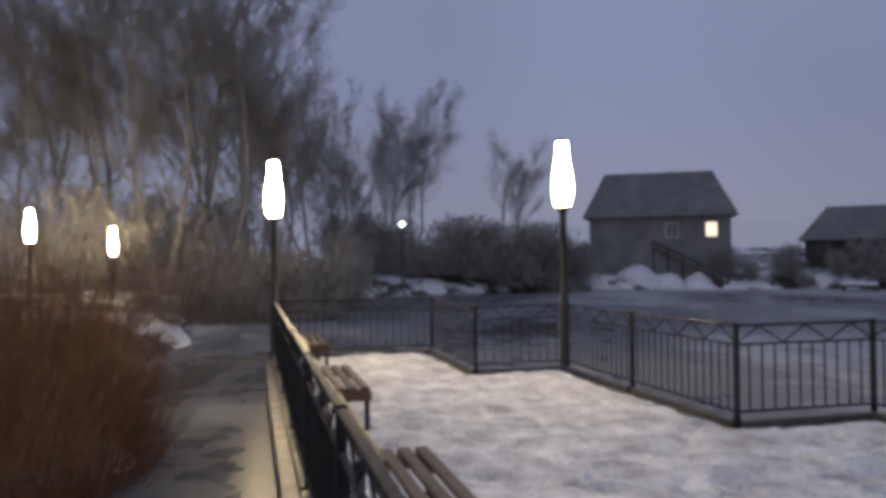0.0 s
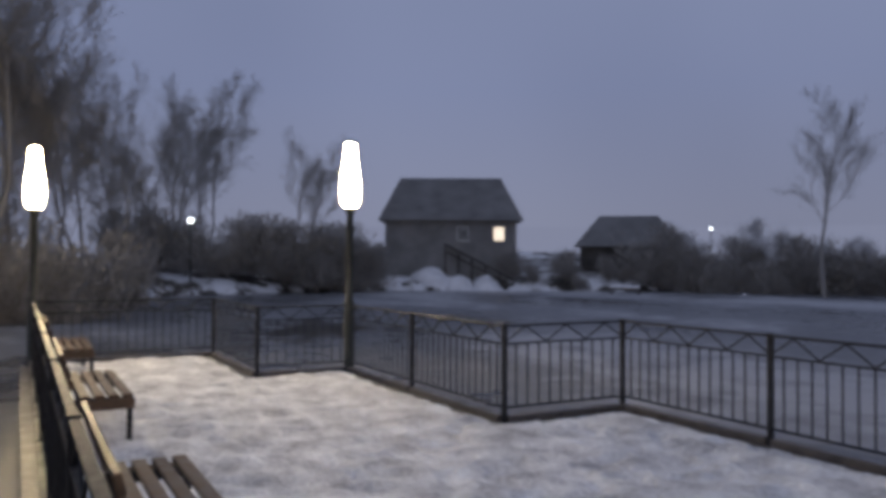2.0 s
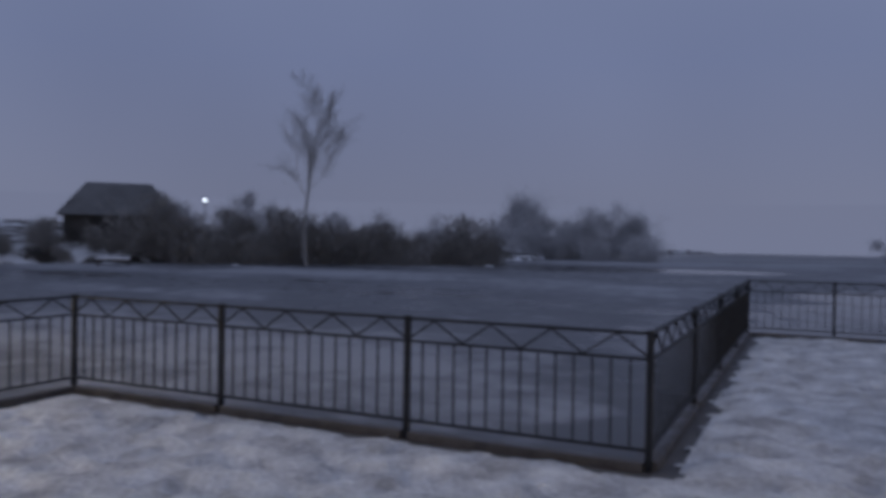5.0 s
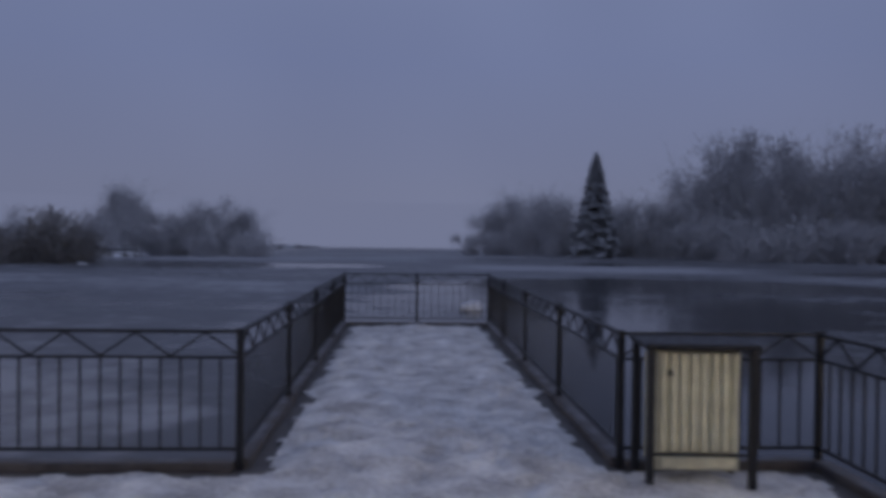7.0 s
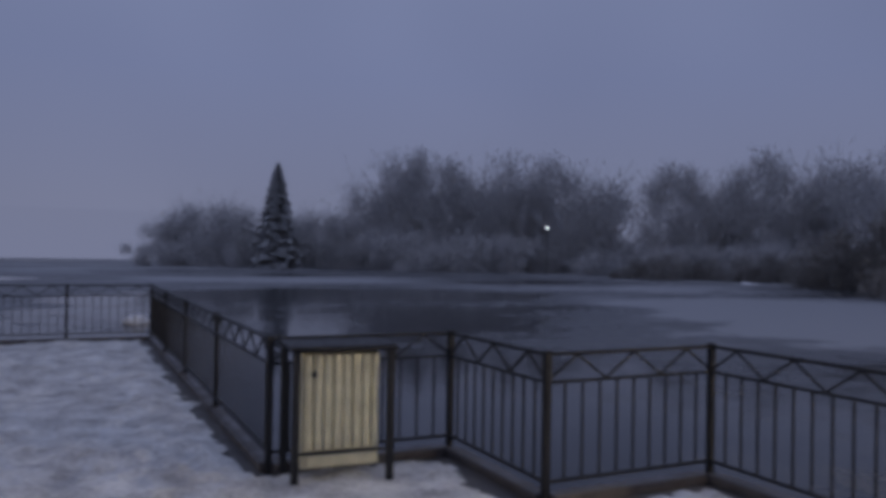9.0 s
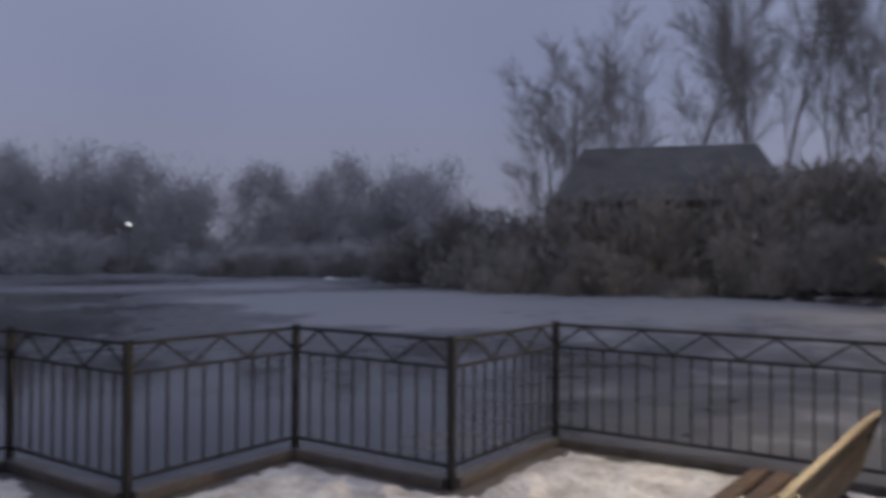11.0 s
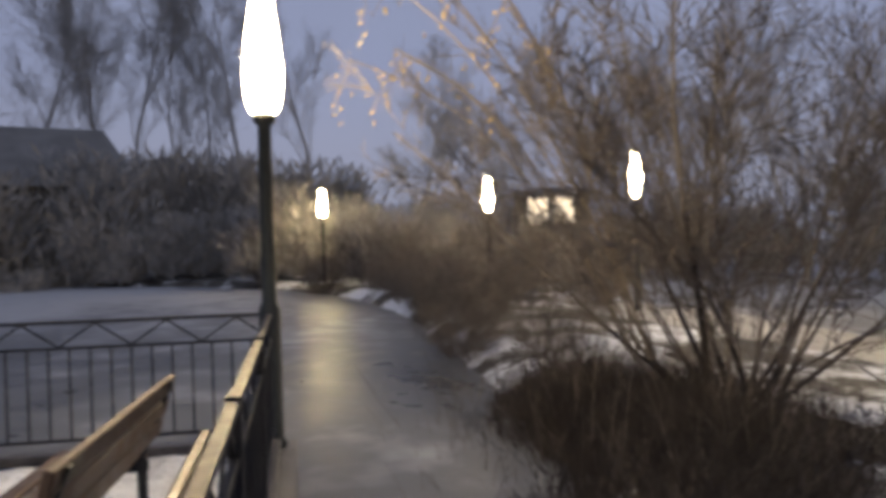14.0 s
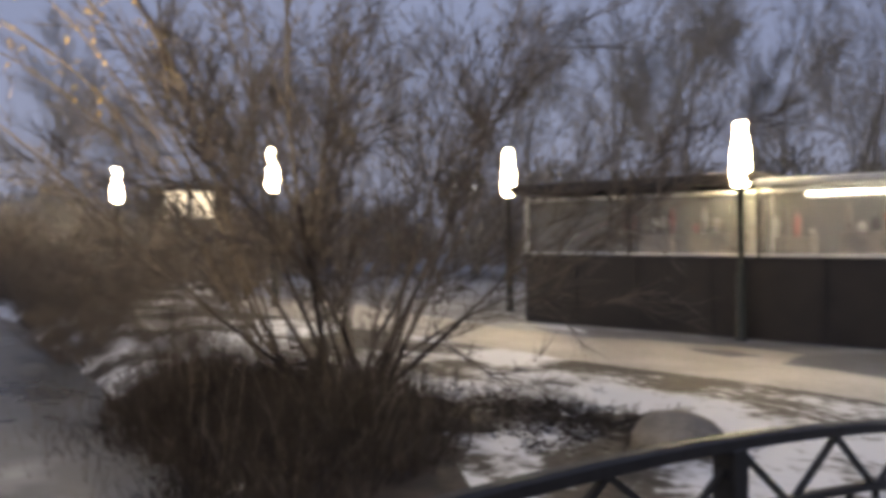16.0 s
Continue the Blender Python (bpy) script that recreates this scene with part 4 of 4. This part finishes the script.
# ---- pavilion ----
def pavilion():
    """A low glazed pavilion; its front runs along local x from 0 to 9, facing +y."""
    p = thing("pavilion", pose(11.5, -10.7, -0.32, 0, 0, 192.5), "low dark pavilion with film-covered windows under a flat roof", "pavilion")
    L, D = 11.0, 5.0
    bm = bmesh.new()
    box(bm, 0, L, 0, 0.12, -0.1, 1.32)
    part("front_wall", bm, M_DARKWALL, p)
    bm = bmesh.new()
    box(bm, 0, L, D - 0.1, D, -0.1, 2.4)
    part("back_wall", bm, M_HOUSE, p)
    for x in (0, L - 0.12):
        bm = bmesh.new()
        box(bm, x, x + 0.12, 0.125, D - 0.105, -0.1, 2.4)
        part("side_wall", bm, M_DARKWALL, p)
    bm = bmesh.new()
    box(bm, -0.15, 4.4, -0.35, D + 0.2, 2.45, 2.62, 0.02)
    part("roof", bm, M_DARKWALL, p)
    bm = bmesh.new()
    box(bm, 4.41, L + 0.3, -0.30, D + 0.2, 2.40, 2.50, 0.02)
    part("roof", bm, M_WHITE, p, "pale lower roof edge")
    bm = bmesh.new()
    box(bm, 0.125, L - 0.125, 0.125, D - 0.105, -0.06, -0.02)
    part("floor", bm, M_TIMBER, p)
    spans = (0.0, 2.15, 4.35, 6.6, 8.8, L)
    for k, (x0, x1) in enumerate(zip(spans, spans[1:])):
        w = thing("window", pose(0, 0, 0), "", "")
        w.parent = p
        for nm, b in (("sill", (x0 + 0.05, x1 - 0.02, -0.03, 0.13, 1.325, 1.37)), ("head", (x0 + 0.05, x1 - 0.02, -0.02, 0.10, 2.30, 2.36)),
                      ("jamb", (x0, x0 + 0.045, -0.02, 0.10, 1.325, 2.395))):
            bm = bmesh.new()
            box(bm, *b, 0.004)
            part(nm, bm, M_WHITE if k == 0 or nm != "jamb" else M_DARKWALL, w)
        bm = bmesh.new()
        box(bm, x0 + 0.05, x1 - 0.02, 0.04, 0.05, 1.375, 2.295)
        pane = part("pane", bm, M_FILM, w)
        pane.visible_shadow = False
    # unseen glowing bars, added under the roof to brighten the windows
    for x in (5.2, 7.6, 9.6):
        bm = bmesh.new()
        box(bm, x - 0.6, x + 0.6, 1.6, 1.7, 2.30, 2.36, 0.01)
        part("window_glow_bar", bm, M_GLOW_IN, p, "glowing bar added to brighten the pavilion's windows")
    for x, y, w in ((4.3, 0.35, 0.16), (8.8, 0.4, 0.12), (0.9, 2.0, 0.1)):
        bm = bmesh.new()
        box(bm, x - w / 2, x + w / 2, y, y + w, -0.02, 2.40, 0.01)
        part("column", bm, M_TIMBER, p)
    for a, b, w, m, lab in (((0.35, 0.3, 1.45), (2.1, 0.3, 2.25), 0.05, M_WHITE, "pale sloping strip of film"), ((0.8, 0.34, 1.55), (2.0, 0.34, 2.12), 0.035, M_RED, "red sloping ribbon"),
                            ((0.2, 0.3, 0.9), (1.0, 0.3, 1.75), 0.06, M_WHITE, "pale sloping strip of film")):
        bm = bmesh.new()
        beam(bm, a, b, w, 0.012)
        part("ribbon", bm, m, p, lab)
    for k in range(5):
        x = 3.9 + k * 0.11
        bm = bmesh.new()
        box(bm, x, x + 0.09, 0.5 + 0.04 * (k % 2), 0.53 + 0.04 * (k % 2), 0.4, 2.3, 0.01)
        part("curtain_fold", bm, M_WHITE, p)
    r = random.Random(8)
    for k in range(12):
        x, h, w = 1.6 + k * 0.78 + r.uniform(-0.2, 0.2), r.uniform(1.35, 1.75), r.uniform(0.25, 0.40)
        bm = bmesh.new()
        box(bm, x - w, x + w, 0.85, 1.25, -0.02, h, 0.03)
        part("shelf_unit", bm, M_GREY_FURN, p)
        for j in range(4):
            q, g = x - w + (j + 0.5) * w / 2, r.uniform(0.12, 0.5)
            bm = bmesh.new()
            lathe(bm, [(0.05, h + 0.002), (r.uniform(0.05, 0.09), h + g * 0.4), (r.uniform(0.03, 0.08), h + g * 0.8), (0.02, h + g)], 8)
            bmesh.ops.translate(bm, verts=bm.verts, vec=(q, 1.05 + r.uniform(-0.1, 0.1), 0))
            part("bottle", bm, (M_GREY_FURN, M_WHITE, M_RED, M_TIMBER)[r.randrange(4)], p)
    for x in (1.1, 2.3, 3.6, 5.3, 7.2, 9.1):
        bm = bmesh.new()
        box(bm, x - 0.03, x + 0.03, -0.022, -0.003, -0.1, 1.30, 0.004)
        part("cladding_strip", bm, M_DARKWALL, p)
    return p


pavilion()


# ---- houses across the pond ----
def house(x, y, yaw, w, d, wall_h, roof_h, hip, label, wall=M_HOUSE, windows=(), over=0.5, z=None):
    z = ground_z(x, y) if z is None else z
    h = thing("house", pose(x, y, z, 0, 0, yaw), label, "house", "houses round the pond")
    bm = bmesh.new()
    box(bm, -w / 2, w / 2, -d / 2, d / 2, -3.0, wall_h)
    part("wall", bm, wall, h)
    bm = bmesh.new()
    e = [bm.verts.new(c) for c in ((-w / 2 - over, -d / 2 - over, wall_h), (w / 2 + over, -d / 2 - over, wall_h), (w / 2 + over, d / 2 + over, wall_h), (-w / 2 - over, d / 2 + over, wall_h))]
    r0, r1 = bm.verts.new((-w / 2 + hip, 0, wall_h + roof_h)), bm.verts.new((w / 2 - hip, 0, wall_h + roof_h))
    for f in ((e[0], e[1], r1, r0), (e[2], e[3], r0, r1), (e[1], e[2], r1), (e[3], e[0], r0), (e[3], e[2], e[1], e[0])):
        bm.faces.new(f)
    part("roof", bm, M_ROOF, h)
    for wx, wz, lit in windows:
        win = thing("window", pose(wx, -d / 2, wz), "", "")
        win.parent = h
        bm = bmesh.new()
        box(bm, -0.42, 0.42, -0.06, -0.005, -0.55, 0.55, 0.01)
        part("window_frame", bm, M_WHITE, win)
        for s in (-1, 1):
            bm = bmesh.new()
            box(bm, s * 0.19 - 0.165, s * 0.19 + 0.165, -0.075, -0.062, -0.48, 0.48)
            part("pane", bm, M_GLOW_WIN if lit else M_ROOF, win)
    return h


x, y = bearing(61, 62)
house(x, y, 61, 9.8, 8, 2.2, 3.6, 0.9, "hip-roofed house above a snowy bank with one lit window", windows=((0.9, 1.2, 0), (3.6, 1.2, 1)), z=2.7)
x, y = bearing(48.1, 66)
house(x, y, 48, 7.5, 6, 1.6, 2.6, 1.4, "small dark barn on the far bank", M_TIMBER, z=1.5)
x, y = bearing(-71.6, 49)
house(x, y, -71.6, 12.0, 8, 4.6, 3.6, 1.0, "large dark hip-roofed house among bare trees", M_TIMBER, z=0.2)


x, y = bearing(-108.7, 33)
house(x, y, -108.7, 3.0, 2.4, 3.5, 0.4, 0.6, "small dark kiosk with lit windows behind the willow", M_TIMBER, windows=((-0.5, 2.9, 1), (0.5, 2.9, 1)), over=0.2)


# ---- small far lights and bright bits ----
def far_lamp(yaw, el, d, size):
    x, y = bearing(yaw, d)
    z = 1.6 + d * math.tan(radians(el))
    g = ground_z(x, y)
    t = thing("yard_lamp", pose(x, y, g), "small white yard lamp on a thin pole", "lamp", "yard lamps")
    bm = bmesh.new()
    lathe(bm, [(0.05, -0.1), (0.04, z - g - 0.1)], 6)
    part("pole", bm, M_POLE, t)
    bm = bmesh.new()
    bmesh.ops.create_icosphere(bm, subdivisions=2, radius=size)
    bmesh.ops.translate(bm, verts=bm.verts, vec=(0, 0, z - g))
    part("globe", bm, M_GLOW_COLD, t)


far_lamp(79.6, 3.0, 49, 0.16)
far_lamp(42.5, 2.6, 60, 0.09)
far_lamp(-81.5, 2.0, 44, 0.06)
far_lamp(-33.5, 2.1, 80, 0.085)
far_lamp(-127.3, 3.2, 33, 0.13)
far_lamp(-128.8, 2.9, 33, 0.10)


# ---- snow banks, landing stage, garden rail ----
def heap(name, x, y, rx, ry, h, seed, mat, label, category, group="", z=None, lump=0.55):
    """A low ragged heap that follows the ground."""
    bm = bmesh.new()
    g0 = ground_z(x, y) if z is None else z
    rings = []
    for i in range(8):
        ring = []
        for k in range(28):
            a = 2 * math.pi * k / 28
            q = i / 7 * (1 + 0.38 * noise.noise((math.cos(a) * 1.6, math.sin(a) * 1.6, seed)) + 0.3 * noise.noise((math.cos(a) * 5, math.sin(a) * 5, seed)))
            dx, dy = math.cos(a) * rx * q, math.sin(a) * ry * q
            g = (ground_z(x + dx, y + dy) - g0) if z is None else 0.0
            up = h * max(0.0, 1 - (i / 7) ** 2) * (1 + lump * noise.noise((dx * 1.1, dy * 1.1, seed + 3.0)))
            ring.append(bm.verts.new((dx, dy, g + up - 0.06 * (i == 7))))
        rings.append(ring)
    for p, q in zip(rings[1:], rings[2:]):
        for k in range(28):
            bm.faces.new((p[k], q[k], q[(k + 1) % 28], p[(k + 1) % 28])).smooth = True
    bm.faces.new(rings[1])
    bmesh.ops.delete(bm, geom=rings[0], context="VERTS")
    bmesh.ops.recalc_face_normals(bm, faces=bm.faces)
    ob = tagged(part(name, bm, mat), label, category, group)
    ob.matrix_basis = pose(x, y, g0)
    return ob


def snow_bank(x, y, rx, ry, h, seed, label, z=None, lump=0.55):
    return heap("snow_bank", x, y, rx, ry, h, seed, M_SNOW_FAR, label, "snow bank", "snow banks", z, lump)


# dark mats added to blacken the snow seen between the thicket's twigs
for k, (x, y, rx, ry) in enumerate(((6.5, -3.0, 2.3, 1.6), (5.6, -4.3, 0.8, 0.4))):
    heap("added_leaf_mat", x, y, rx, ry, 0.05, 71.0 + k * 2.3, M_ADDED_MAT, "dark mat of dead leaves added to darken the ground under the thicket", "leaf litter", "mats of leaf litter", None, 0.4)

FAR_SNOW = "low ragged heap of old snow on the far bank"
for k, (yaw, d, rx, ry, h) in enumerate(((65.4, 56, 1.2, 1.0, 0.35), (62.4, 57, 1.6, 1.4, 0.9), (60.2, 56.3, 1.2, 1.0, 0.45), (58.1, 56.4, 1.4, 1.1, 0.6), (56.2, 55.8, 1.0, 1.0, 0.3), (88.5, 37, 1.5, 1.0, 0.7), (44, 55, 1.6, 1.0, 0.6), (40.5, 54, 1.5, 1.0, 0.9), (37.5, 54, 1.8, 1.0, 0.7),
                                         (33.5, 54, 1.6, 1.0, 0.6), (29.6, 54, 2.2, 1.2, 0.5), (26, 54, 1.2, 0.8, 0.5), (22.2, 57, 1.6, 1.0, 0.9), (-31.5, 82, 2.4, 1.2, 0.6), (-36.5, 78, 2.0, 1.2, 0.6), (-47.5, 66, 3.0, 2.2, 0.9),
                                         (-51, 58, 1.6, 1.2, 0.9), (-61.5, 42, 1.6, 1.0, 0.45), (-64, 41, 1.2, 0.9, 0.35), (-70, 40, 1.5, 0.9, 0.4), (-101, 20, 1.6, 0.9, 0.08))):
    x, y = bearing(yaw, d)
    snow_bank(x, y, rx, ry, h, 2.0 + k * 1.7, FAR_SNOW)
snow_bank(10.3, -4.3, 1.7, 0.9, 0.10, 61.0, "thin blanket of snow on the bank behind the willow")
snow_bank(10.4, -10.32, 1.5, 0.16, 0.10, 63.0, "narrow drift of snow along the foot of the pavilion", -0.33)


def landing_stage():
    x, y = bearing(48.4, 52.5)
    t = thing("landing_stage", pose(x, y, WATER_Z, 0, 0, 48), "small wooden landing stage capped with snow at the pond's edge", "landing stage")
    for px in (-0.85, 0.85):
        for py in (-0.5, 0.5):
            bm = bmesh.new()
            box(bm, px - 0.06, px + 0.06, py - 0.06, py + 0.06, -0.6, 0.26)
            part("pile", bm, M_TIMBER, t)
    bm = bmesh.new()
    box(bm, -1.0, 1.0, -0.65, 0.65, 0.26, 0.36, 0.01)
    part("platform", bm, M_TIMBER, t)
    bm = bmesh.new()
    box(bm, -0.97, 0.97, -0.62, 0.62, 0.364, 0.56, 0.07)
    part("snow_cap", bm, M_SNOW_FAR, t, "thick white snow cap")


landing_stage()


def garden_rail():
    """A sloping timber rail beside the steps below the house."""
    (x0, y0), (x1, y1) = bearing(61.4, 58), bearing(56.4, 56.3)
    a, b = Vector((x0, y0, 3.1)), Vector((x1, y1, 0.55))
    t = thing("garden_rail", pose(x0, y0, 0), "dark sloping timber rail beside garden steps below the house", "railing")
    for nm, dz, w in (("top_rail", 0.0, 0.16), ("lower_rail", -0.5, 0.12)):
        bm = bmesh.new()
        beam(bm, a - Vector((x0, y0, -dz)), b - Vector((x0, y0, -dz)), w)
        part(nm, bm, M_TIMBER, t)
    for k in range(6):
        p = a + (b - a) * (k / 5)
        bm = bmesh.new()
        box(bm, p.x - x0 - 0.06, p.x - x0 + 0.06, p.y - y0 - 0.06, p.y - y0 + 0.06, min(ground_z(p.x, p.y) - 0.2, p.z - 0.9), p.z + 0.05)
        part("post", bm, M_TIMBER, t)


garden_rail()


# ---- glowing backdrop in place of mist beyond the far shore ----
M_MIST_GLOW = bpy.data.materials.new("glowing_mist_tone")
M_MIST_GLOW.use_nodes = True
mist_nodes = M_MIST_GLOW.node_tree.nodes
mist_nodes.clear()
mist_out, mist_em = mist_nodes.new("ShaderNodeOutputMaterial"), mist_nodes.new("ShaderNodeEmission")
# emits the sky's horizon colour, which hides the horizon line
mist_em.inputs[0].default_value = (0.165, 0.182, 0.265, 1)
M_MIST_GLOW.node_tree.links.new(mist_em.outputs[0], mist_out.inputs[0])
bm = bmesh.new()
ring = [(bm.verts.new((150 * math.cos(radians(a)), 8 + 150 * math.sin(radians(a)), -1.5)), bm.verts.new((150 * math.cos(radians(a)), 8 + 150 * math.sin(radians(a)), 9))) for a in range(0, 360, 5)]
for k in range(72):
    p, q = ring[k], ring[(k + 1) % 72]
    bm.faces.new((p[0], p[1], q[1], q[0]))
tagged(part("backdrop", bm, M_MIST_GLOW), "pale blue-grey glowing backdrop standing in for distant mist", "mist", kind="structure")
